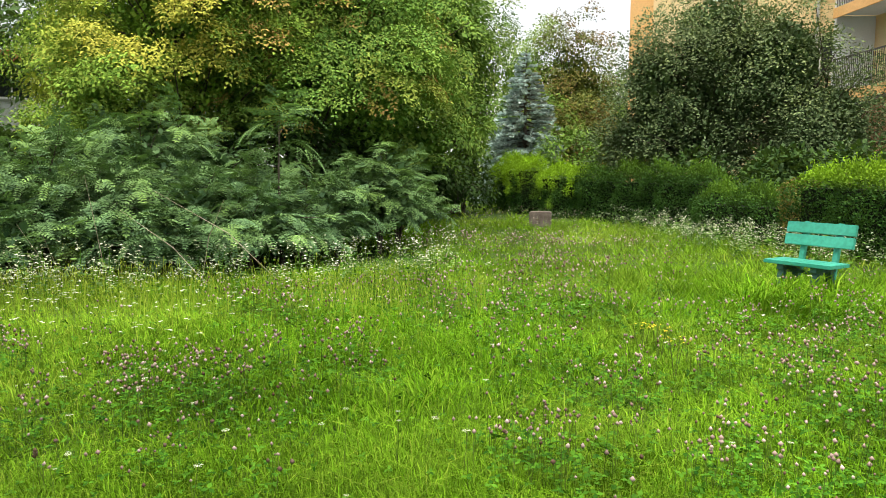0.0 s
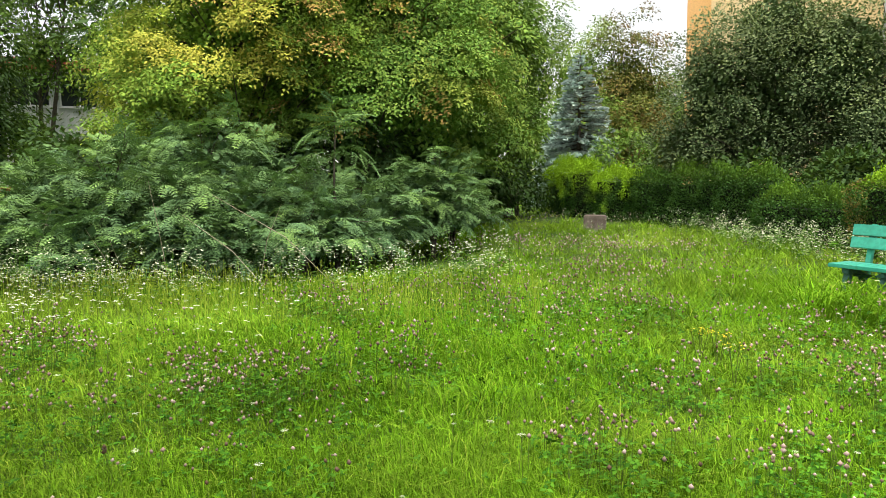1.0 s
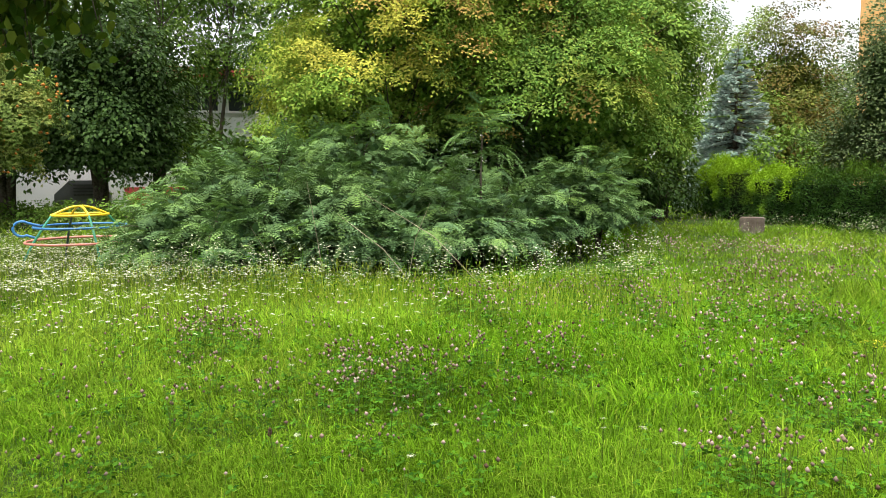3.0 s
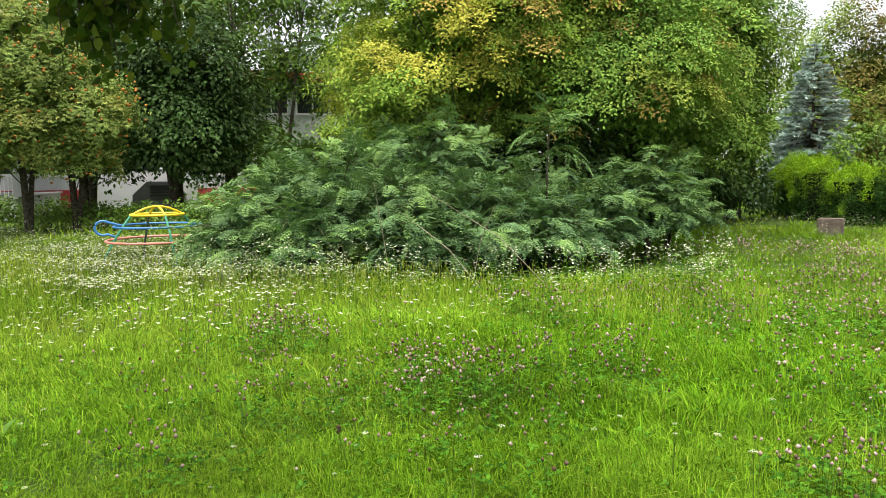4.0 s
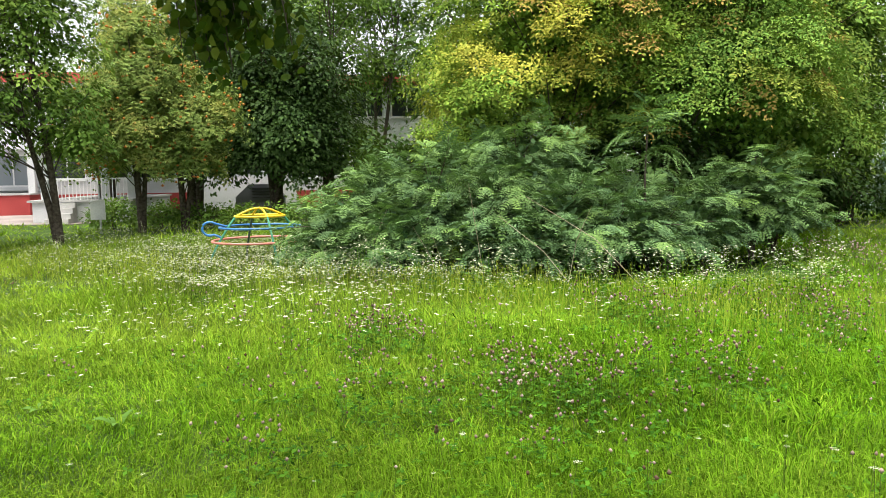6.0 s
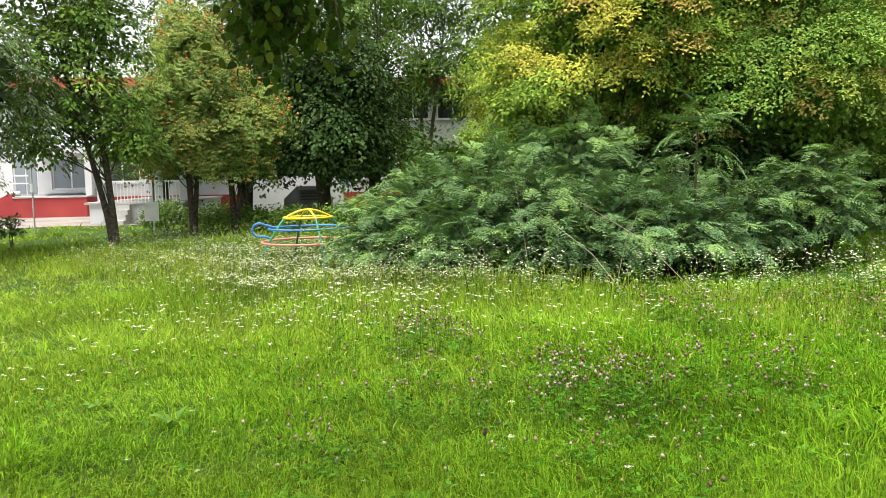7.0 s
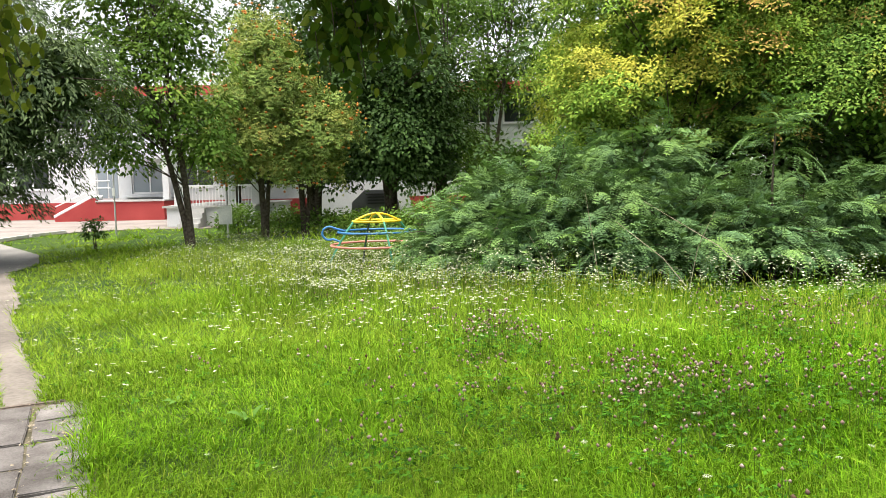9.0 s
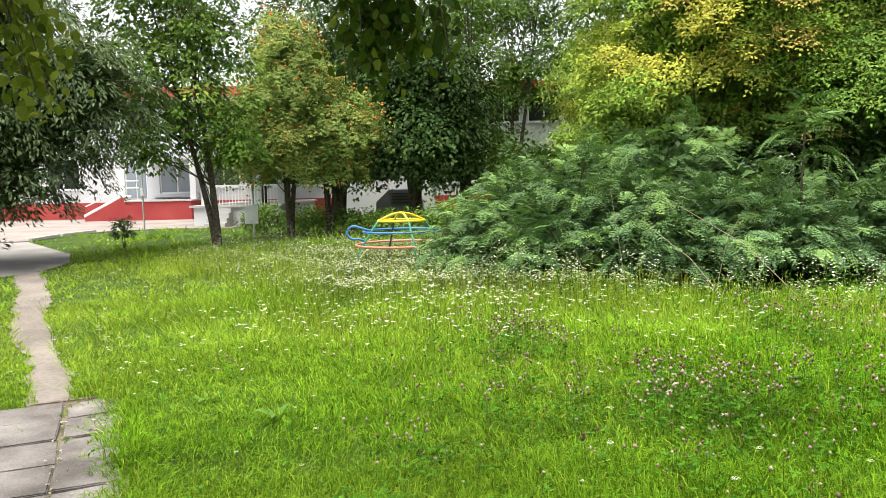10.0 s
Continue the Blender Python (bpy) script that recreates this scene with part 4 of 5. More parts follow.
tree("ash_leaved_maple", "leafy maple turning yellow in part of its crown", -5.4, 16.2, 0.16, 1.2,
     [(0.3, 0, 4.0, 2.7, 2.9, 2.6), (-1.35, -0.8, 2.8, 1.0, 1.6, 1.3), (1.5, 0.5, 5.3, 2.2, 2.0, 2.4), (-0.2, 0.9, 6.0, 2.0, 2.0, 1.6)], 320, 118, 0.46, ASHLEAF, 0.135, M_MAPLE, 71,
     tint=yellow_patch, stems=3, core=0.6, inner_size=0.95, pads=(0.34, 0.82, 0.92), tips=0.05, droop=0.12)
tree("ash_leaved_maple", "tall green maple with a few browning twigs", -3.0, 16.9, 0.18, 1.2,
     [(0, 0.5, 4.4, 2.9, 2.5, 2.8), (1.2, -0.6, 3.3, 1.9, 1.9, 1.8), (-0.9, -0.9, 2.7, 1.3, 1.3, 1.1), (-1.0, 1.0, 6.4, 2.4, 2.2, 2.2)], 320, 118, 0.46, ASHLEAF, 0.135, M_MAPLE_GREEN, 72,
     tint=lambda c, g: g.normal(0.07, 0.10, len(c)) + 0.45 * (g.random(len(c)) < 0.10), stems=3, core=0.6, inner_size=0.95, pads=(0.34, 0.82, 0.92), tips=0.13, droop=0.12)
tree("ash_leaved_maple", "tall green maple beside the grassy way", -2.0, 20.5, 0.2, 1.0,
     [(0, 0, 4.2, 2.6, 2.6, 3.8), (-1.5, -1.0, 6.5, 2.4, 2.2, 2.6), (0.6, 0.3, 2.4, 1.7, 1.7, 1.9)], 170, 90, 0.56, ASHLEAF, 0.19, M_MAPLE_GREEN, 73, stems=2, core=0.6, pads=(0.42, 0.85, 1.1), tips=0.06,
     tint=lambda c, g: g.normal(0.10, 0.12, len(c)))
tree("woodland_tree", "broad green tree behind the meadow", -2.3, 27.0, 0.25, 1.5,
     [(0, 0, 5.0, 3.0, 3.0, 4.4), (1.2, 0.4, 6.4, 2.4, 2.4, 3.2)], 300, 40, 0.75, OVAL, 0.24, M_WOODS, 74, flat=0.55, core=0.5)
tree("woodland_tree", "broad green tree behind the meadow", -9.5, 25.0, 0.25, 1.5,
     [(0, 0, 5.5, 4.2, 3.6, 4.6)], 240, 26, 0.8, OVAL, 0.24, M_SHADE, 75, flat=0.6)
tree("woodland_tree", "broad green tree behind the meadow", -3.5, 25.0, 0.25, 1.5,
     [(0, 0, 6.0, 4.2, 3.6, 5.0)], 240, 26, 0.8, OVAL, 0.24, M_WOODS, 76, flat=0.6)
tree("woodland_tree", "slim green tree beside the spruce", 0.4, 25.8, 0.12, 0.8,
     [(0, 0, 3.2, 1.35, 1.3, 2.9), (-0.5, 0, 5.9, 1.5, 1.4, 2.2)], 200, 70, 0.45, OVAL, 0.16, M_WOODS, 77, flat=0.6, low=-0.8, core=0.6, inner_size=1.3)
for k, (tx, ty, th, tm) in enumerate([(7.9, 48, 10.3, M_RUSSET), (9.6, 50, 7.8, M_WOODS), (5.4, 50, 10.2, M_WOODS), (1.5, 44, 12, M_WOODS), (12.0, 54, 8.0, M_PLUM), (4.2, 40, 5.0, M_WOODS), (6.4, 41, 5.0, M_RUSSET)]):
    tree("distant_tree", "tall tree with browning leaves far behind the hedge", tx, ty, 0.25, 2.0,
         [(0, 0, th * 0.55, 2.3, 2.3, th * 0.46)], 90, 130 if th > 6 else 90, 0.9 if th > 6 else 0.7, OVAL, 0.17, tm, 80 + k, limb_share=0.06, core=0.5, pads=(0.5, 0.8, 0.75), low=-0.8,
         tint=lambda c, g: np.clip(g.normal(0.25, 0.3, len(c)), 0, 1), group="distant trees")


# undergrowth, its shade painted in with the M_SHADE leaves
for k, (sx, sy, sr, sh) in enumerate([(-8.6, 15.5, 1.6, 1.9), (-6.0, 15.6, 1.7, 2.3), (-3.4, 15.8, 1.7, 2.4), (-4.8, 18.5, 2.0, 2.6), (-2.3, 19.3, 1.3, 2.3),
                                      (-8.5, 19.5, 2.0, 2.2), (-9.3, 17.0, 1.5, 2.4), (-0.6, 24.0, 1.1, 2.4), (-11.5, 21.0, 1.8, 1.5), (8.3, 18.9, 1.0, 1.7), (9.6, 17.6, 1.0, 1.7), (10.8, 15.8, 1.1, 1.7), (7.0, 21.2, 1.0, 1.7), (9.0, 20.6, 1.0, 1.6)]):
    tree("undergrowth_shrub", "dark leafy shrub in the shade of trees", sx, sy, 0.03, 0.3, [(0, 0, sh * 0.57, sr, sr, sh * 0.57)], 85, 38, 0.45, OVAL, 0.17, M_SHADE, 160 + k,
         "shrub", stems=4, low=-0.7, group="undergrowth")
wg = np.random.default_rng(4)
wa = np.radians(wg.uniform(-50, 110, 15000))
wr = wg.uniform(62, 78, len(wa))
wz = wg.random(len(wa)) ** 0.8 * (4.6 + 2.2 * patch(wr * wa, wa * 0, 7.0, 2.0) * np.where(wa > 0.05, 1.6, 0.6))
wp = np.stack([-wr * np.sin(wa), wr * np.cos(wa), wz], 1)
v, f, t = leaves(OVAL, wp, wg.normal(0, 1, wp.shape), wg.normal(0, 1, wp.shape) + [0, 0, 1], wg.uniform(0.5, 1.0, len(wp)), wg.random(len(wp)) * 0.2)
tagged(mesh_from("far_woods", v, f, M_WOODS, tint=t), "belt of green trees far behind the place", "woods", kind="stuff")


def spruce(x, y, h, r, seed):
    g = np.random.default_rng(seed)
    ob = empty("blue_spruce", x, y)
    v, f = tube_arrays(np.array([[0, 0, -0.1], [0, 0, h * 0.5], [0.02, 0, h]]), np.array([0.14, 0.07, 0.01]), 8)
    mesh_from("trunk", v, f, M_BARK, ob, smooth=True)
    pos, axis, size, limbs = [], [], [], []
    z = 0.35
    while z < h - 0.12:
        k = 1 - z / h
        n = max(4, int(13 * k + 4))
        for i in range(n):
            a = g.uniform(0, 6.283)
            lng = r * k ** 0.85 * g.uniform(0.75, 1.1)
            d = np.array([math.cos(a), math.sin(a), 0])
            tip_z = z + lng * (0.12 - 0.45 * k)
            end = d * lng + np.array([0, 0, tip_z])
            start = np.array([0, 0, z])
            limbs.append(tube_arrays(np.array([start, (start + end) / 2 + [0, 0, -0.04], end]), np.array([0.02, 0.013, 0.004]), 4))
            m = int(22 * lng / r * 2.2) + 6
            t = g.uniform(0.2, 1.0, m)
            p = start + (end - start) * t[:, None]
            side = np.cross(d, [0, 0, 1]) * g.normal(0, 0.55, m)[:, None]
            pos.append(p)
            axis.append(unit(d * 0.9 + side + np.array([0, 0, 0.15]) + g.normal(0, 0.25, (m, 3))))
            size.append(g.uniform(0.2, 0.36, m) * (0.6 + 0.5 * k))
        z += 0.17
    v, f = join_arrays(limbs)
    tagged(mesh_from("limb", v, f, M_BARK, ob), kind="stuff")
    pos, axis, size = np.concatenate(pos), np.concatenate(axis), np.concatenate(size)
    brush_v, brush_f = leaf_simple(0.28, 0.05, 0.0)
    tv = np.concatenate([brush_v, brush_v[:, [0, 2, 1]]])
    tf = np.concatenate([brush_f, brush_f + 4])
    v, f, t = leaves((tv, tf), pos, axis, unit(np.array([0, 0, 1.0]) + g.normal(0, 0.4, pos.shape)), size, np.zeros(len(pos)))
    mesh_from("crown", v, f, M_SPRUCE, ob, tint=t)
    tagged(ob, "silvery blue spruce with dense drooping boughs", "spruce")


spruce(3.6, 34.0, 6.7, 2.5, 11)

for k, (tx, ty, blobs) in enumerate([
        (8.0, 22.9, [(0, 0, 3.4, 2.5, 2.0, 3.0), (-1.5, 0.4, 2.6, 1.6, 1.5, 1.6), (0.0, 0, 5.2, 1.7, 1.6, 1.9), (-2.3, 1.0, 2.2, 1.0, 1.0, 1.0), (-1.7, 0.3, 4.1, 1.1, 1.3, 1.7)]),
        (10.3, 21.4, [(0, 0, 2.4, 1.8, 1.9, 2.0), (-1.0, 0, 4.4, 1.2, 1.4, 1.6)])]):
    # tint grows with height: a yellowish lit top painted into the leaves
    tree("fruit_tree", "dense grey-green small-leaved fruit tree behind the hedge", tx, ty, 0.12, 0.8, blobs, 230, 135, 0.56, OVAL, 0.085, M_PLUM, 90 + k,
         "tree", lambda c, g: np.clip(g.normal(0.1, 0.10, len(c)) + 0.10 * (c[:, 2] - 3.2), 0, 0.5), stems=4, low=-0.7, core=1.0, inner_size=1.9, pads=(0.55, 0.85, 0.9), group="fruit trees", droop=-0.2)
tree("elder_shrub", "loose green shrub between hedge and spruce", 4.7, 27.5, 0.05, 0.4, [(0, 0, 1.6, 1.7, 1.4, 1.4)], 90, 30, 0.4, OVAL, 0.15, M_WOODS, 95, "shrub", stems=4, low=-0.7)
tree("elder_shrub", "loose green shrub between hedge and spruce", 6.3, 24.0, 0.05, 0.4, [(0, 0, 1.5, 1.6, 1.4, 1.3)], 90, 30, 0.4, OVAL, 0.14, M_PLUM, 96, "shrub", stems=4, low=-0.7)
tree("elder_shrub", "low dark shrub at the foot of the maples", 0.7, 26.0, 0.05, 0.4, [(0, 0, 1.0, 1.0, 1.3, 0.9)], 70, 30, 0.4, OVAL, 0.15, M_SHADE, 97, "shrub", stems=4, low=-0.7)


def hedge(label, x0, y0, x1, y1, thick, h, seed, mat, crest=0.5, brown_end=False):
    """A clipped hedge: near-black core for the inner shade and a skin of leaves, yellow-green growth tinted as lit on
    top.
    """
    g = np.random.default_rng(seed)
    length, ang = math.hypot(x1 - x0, y1 - y0), math.degrees(math.atan2(y1 - y0, x1 - x0))
    ob = empty("clipped_hedge", x0, y0, 0, ang)
    # plain box painted as the dark between the leaves
    box("shade_core", 0.25, length - 0.25, -thick / 2 + 0.22, thick / 2 - 0.22, 0.0, h - 0.28, M_CORE, ob)
    n = int(length * (h * 2 + thick) * 1350)
    face = g.random(n)
    lx, ly, lz = g.uniform(0, length, n), g.uniform(-thick / 2, thick / 2, n), g.uniform(0.03, h, n)
    p_side = 2 * h / (2 * h + thick)
    side = face < p_side
    ly = np.where(side, np.where(g.random(n) < 0.75, -1, 1) * thick / 2, ly)
    lz = np.where(side, lz, h)
    ends = g.random(n) < thick / (length + thick) * 0.7
    lx = np.where(ends & side, np.where(g.random(n) < 0.5, 0, length), lx)
    ly = np.where(ends & side, g.uniform(-thick / 2, thick / 2, n), ly)
    bump = 0.34 * (patch(lx * 2, lz * 2 + ly, 1.0, seed) - 0.5)
    lz = lz * (1 + 0.26 * (patch(lx, lx * 0, 0.45, seed + 1.0) - 0.6) + 0.10 * (patch(lx, ly, 0.16, seed + 3.0) - 0.5))
    shoulder = np.clip((lz / h - 0.72) / 0.28, 0, 1) ** 2
    ly = ly * (1 - 0.30 * shoulder)
    lx = length / 2 + (lx - length / 2) * (1 - 0.12 * shoulder)
    pos = np.stack([lx, ly, lz], 1)
    nrm = np.stack([np.zeros(n), np.where(side & ~ends, np.sign(ly), 0.0), np.where(side, 0.0, 1.0)], 1)
    nrm[:, 0] = np.where(ends & side, np.where(lx > length / 2, 1, -1), 0)
    pos += nrm * (bump + g.normal(0, 0.05, n))[:, None]
    pos[:, 2] += np.where(side, 0, np.abs(g.normal(0, 0.09, n)) * (g.random(n) < 0.6))
    axis = unit(nrm + np.array([0, 0, 0.5]) + g.normal(0, 0.5, pos.shape))
    normal = unit(nrm + np.array([0, 0, 0.6]) + g.normal(0, 0.5, pos.shape))
    # light on the upper leaves is painted in: tint rises towards the crest
    lit_depth = 0.10 + 0.22 * crest + (0.75 * h * patch(lx + ly, lz, 0.5, seed + 2.0) if crest > 0.95 else 0.0)
    tint = np.clip(crest * np.clip((lz - h + lit_depth) / (0.3 + 0.3 * (crest > 0.95)), 0, 1) + g.normal(0, 0.04, n), 0, 1)
    if brown_end:
        dead = (lx < 0.7 * g.random(n)) & (lz < h * 0.95) & (g.random(n) < 0.7)
        v, f, t = leaves(OVAL, pos[dead], axis[dead], normal[dead], g.uniform(0.03, 0.06, int(dead.sum())), np.full(int(dead.sum()), 0.45))
        mesh_from("browned_foliage", v, f, M_RUSSET, ob, "browned dry leaves", tint=t)
        pos, axis, normal, tint = pos[~dead], axis[~dead], normal[~dead], tint[~dead]
        n = len(pos)
    v, f, t = leaves(OVAL, pos, axis, normal, g.uniform(0.036, 0.072, n), tint)
    mesh_from("foliage", v, f, mat, ob, tint=t)
    tagged(ob, label, "hedge", "clipped hedges")


hedge("clipped hedge with yellow-green growth and a lit-toned top", 2.35, 29.0, 3.05, 25.5, 1.2, 1.75, 1, M_HEDGE, 1.1)
hedge("clipped hedge with yellow-green growth and a lit-toned top", 3.4, 25.0, 4.3, 23.2, 1.1, 1.5, 2, M_HEDGE, 1.0)
hedge("long dark green clipped hedge along the meadow", 4.3, 23.4, 7.0, 18.8, 1.0, 1.45, 3, M_HEDGE, 0.3)
hedge("low leafy green hedge beside the bench", 6.0, 17.6, 7.2, 15.0, 1.0, 1.05, 4, M_HEDGE, 0.35)
hedge("tall clipped hedge with yellow-green top behind the bench", 6.9, 14.6, 8.6, 10.2, 1.1, 1.5, 5, M_HEDGE, 0.9, True)


# ---- trees before the school ----
def rowan_tree(x, y, blobs, sprays, berries, seed):
    """A rowan with its berry clusters hung over the outside of the crown."""
    ob, spots = tree("rowan_tree", "rowan hung with orange berry clusters", x, y, 0.085, 1.6, blobs, sprays, 62, 0.40, ROWANLEAF, 0.20, M_ROWAN, seed,
                     tint=lambda c, g: np.clip(g.normal(0.08, 0.14, len(c)), 0, 1), stems=3, core=0.3, low=-0.6, pads=(0.42, 0.85, 1.12), group="rowans")
    g = np.random.default_rng(seed + 1)
    mid = np.mean([b[:3] for b in blobs], 0)
    hang = np.repeat(spots, 3, 0)
    hang = hang + 0.30 * unit(hang - mid) + g.normal(0, 0.12, hang.shape)
    g.shuffle(hang)
    v, f = bead()
    first = mesh_from("berry", v * np.array([0.066, 0.058, 0.045]), f, M_BERRY, ob, tint=np.zeros(len(v)), smooth=True)
    first.matrix_basis = pose(*hang[0])
    for spot in hang[1:berries]:
        cluster = new("berry", first.data)
        cluster.parent = ob
        cluster.matrix_basis = pose(*spot, 0, 0, 360 * g.random())


rowan_tree(-18.35, 16.35, [(-0.1, -0.1, 2.7, 1.2, 1.2, 1.15), (-0.3, -0.35, 3.6, 1.2, 1.2, 1.2), (0.2, 0.15, 4.5, 1.15, 1.15, 1.2), (0.05, 0.05, 5.6, 0.9, 0.9, 1.2)], 150, 300, 101)
rowan_tree(-17.65, 17.4, [(0.1, 0.1, 2.5, 1.0, 1.0, 0.95), (0.25, 0.2, 3.5, 1.15, 1.15, 1.1), (-0.2, -0.1, 4.3, 0.8, 0.8, 0.8)], 90, 220, 103)

tree("young_maple", "maple with a dark leaning forked trunk", -16.85, 12.45, 0.085, 1.6,
     [(-0.5, -0.35, 3.4, 1.5, 1.5, 1.1), (-1.4, -1.2, 4.6, 1.3, 1.3, 1.2), (-0.3, -0.1, 5.2, 1.1, 1.1, 1.2), (-1.0, -0.7, 6.8, 1.6, 1.6, 1.5), (-1.5, -1.3, 2.6, 0.8, 0.8, 0.6), (0.4, 0.4, 2.5, 0.6, 0.6, 0.5)], 165, 120, 0.46, OVAL, 0.13, M_WOODS, 102,
     stems=3, lean=(-1.0, -0.6), low=-0.6, limb_share=0.35, core=0.10, pads=(0.5, 0.85, 0.95), tint=lambda c, g: np.clip(g.normal(0.22, 0.2, len(c)), 0, 1))
# the first two lindens have shade painted into their leaves, the others not
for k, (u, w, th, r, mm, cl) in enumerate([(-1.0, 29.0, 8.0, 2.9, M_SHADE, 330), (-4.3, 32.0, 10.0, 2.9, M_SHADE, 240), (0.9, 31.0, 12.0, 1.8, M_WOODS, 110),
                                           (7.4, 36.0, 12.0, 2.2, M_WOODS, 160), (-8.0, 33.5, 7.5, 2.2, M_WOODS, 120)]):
    tree("linden_tree", "tall linden before the white school", u * 0.8 - w * 0.6, u * 0.6 + w * 0.8, 0.2, 2.0,
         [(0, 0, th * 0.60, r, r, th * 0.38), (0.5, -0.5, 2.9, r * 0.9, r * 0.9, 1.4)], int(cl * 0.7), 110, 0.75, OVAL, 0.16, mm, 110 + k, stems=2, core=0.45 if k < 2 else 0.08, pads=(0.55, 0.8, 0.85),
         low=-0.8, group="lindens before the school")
tree("linden_tree", "tall bare-stemmed linden before the white school", 3.4 * 0.8 - 37 * 0.6, 3.4 * 0.6 + 37 * 0.8, 0.13, 7.0,
     [(0, 0, 10.0, 2.7, 2.7, 2.5), (-1.8, -1.0, 9.0, 1.8, 1.8, 1.6), (0.3, 0.2, 6.6, 1.7, 1.7, 1.5), (-0.6, -0.4, 3.2, 1.0, 1.0, 0.9)], 160, 90, 0.7, OVAL, 0.18, M_WOODS, 119, stems=2, core=0.2, pads=(0.55, 0.8, 0.85), low=-0.8, group="lindens before the school")
tree("drooping_tree", "large tree with drooping grey-green boughs over the drive", -19.2, 3.9, 0.25, 2.0,
     [(0, 0, 5.8, 2.6, 2.6, 1.8), (1.6, 3.7, 3.5, 2.6, 2.6, 2.1), (2.96, 4.72, 4.0, 1.4, 1.4, 1.1), (1.3, 3.0, 2.2, 1.75, 1.75, 1.4), (0.6, 3.6, 5.6, 2.2, 2.2, 1.2), (1.4, 3.0, 1.7, 1.35, 1.35, 0.85)], 330, 150, 0.62, leaf_simple(0.17, 0.05, 0.12), 0.125, M_WILLOW, 120,
     droop=0.5, low=-0.9, core=0.9, inner_size=1.3, pads=(0.24, 0.6, 0.95))
for k, (u, w, r, h) in enumerate([(-6.1, 26.0, 0.7, 0.9), (-3.0, 25.0, 1.1, 0.75), (-1.4, 24.0, 1.1, 0.75), (0.3, 23.0, 1.1, 1.05), (1.8, 22.0, 1.2, 1.3),
                                  (-4.6, 25.8, 1.0, 0.85)]):
    tree("border_shrub", "low green shrub at the meadow's far border", u * 0.8 - w * 0.6, u * 0.6 + w * 0.8, 0.02, 0.2,
         [(0, 0, h * 0.5, r, r, h * 0.5)], 70, 22, 0.28, OVAL, 0.11, M_WOODS, 130 + k, "shrub", stems=3, low=-0.5, group="border shrubs")
tree("rose_bush", "small dark bush on the lawn by the yard", -19.2, 11.2, 0.02, 0.2, [(0, 0, 0.5, 0.24, 0.24, 0.36)], 30, 14, 0.13, OVAL, 0.09, M_SHADE, 141, "shrub", stems=4, low=-0.4)

# linden above the walk, its low twigs hanging into view
# forward crown blobs are added out of view to shade the hanging twigs
tree("overhanging_linden", "linden whose leafy twigs hang over the path", -3.4, -7.0, 0.24, 2.6,
     [(0, 0, 6.2, 3.4, 3.4, 2.6), (0.9, 9.2, 4.4, 2.3, 1.7, 1.0), (0.6, 5.5, 5.4, 2.6, 2.6, 1.6)], 420, 26, 0.5, HEART, 0.10, M_LINDEN, 150, low=-0.7, core=0.4)
lind = bpy.data.objects["overhanging_linden"]
hg = np.random.default_rng(77)
tw, lp, la = [], [], []
for u, w, z1, n, spread in [(-0.38, 3.0, 1.98, 22, 0.22), (-1.72, 2.95, 1.86, 8, 0.11)]:
    c = np.array([u * 0.8 - w * 0.6 + 3.4, u * 0.6 + w * 0.8 + 7.0, 0])
    bt = np.linspace(0, 1, 12)[:, None]
    bough = (1 - bt) ** 2 * np.array([0, 0, 3.4]) + 2 * bt * (1 - bt) * np.array([c[0] * 0.5, c[1] * 0.5, 5.4]) + bt ** 2 * np.array([c[0] + 0.15, c[1] - 0.4, 3.5])
    tube("bough", bough, 0.07 * (1 - 0.85 * bt[:, 0]) + 0.004, M_BARK, lind)
    for k in range(n):
        o = hg.normal(0, spread * 0.55, 2)
        low_z = z1 + abs(hg.normal(0, 0.13)) + 0.3 * np.hypot(*o)
        t = np.linspace(0, 1, 9)[:, None]
        top = np.array([c[0] + o[0] * 0.4 + 0.15, c[1] + o[1] * 0.4 - 0.5, 3.6])
        end = np.array([c[0] + o[0], c[1] + o[1], low_z])
        path = top + (end - top) * t + np.array([0, 0, 0.12]) * np.sin(np.pi * t)
        tw.append(tube_arrays(path, 0.006 * (1 - 0.8 * t[:, 0]) + 0.001, 5))
        for i in range(130):
            q = hg.uniform(0.35, 1.0)
            lp.append(top + (end - top) * q + np.array([0, 0, 0.12]) * math.sin(math.pi * q) + hg.normal(0, 0.045, 3))
            la.append(np.array([hg.normal(0, 0.6), hg.normal(0, 0.6), -0.7]))
for v, f in tw:
    mesh_from("twig", v, f, M_BARK, lind, smooth=True)
lp, la = np.array(lp), np.array(la)
# second branch (x < 0.9): sky light through its leaves painted as yellow-green tint
v, f, t = leaves(HEART, lp, la, hg.normal(0, 1, lp.shape), hg.uniform(0.032, 0.054, len(lp)), np.clip(hg.normal(0.0, 0.2, len(lp)) + 0.5 * (lp[:, 0] < 0.9), 0, 1))
mesh_from("hanging_foliage", v, f, M_LINDEN, lind, "heart-shaped green leaves", tint=t)


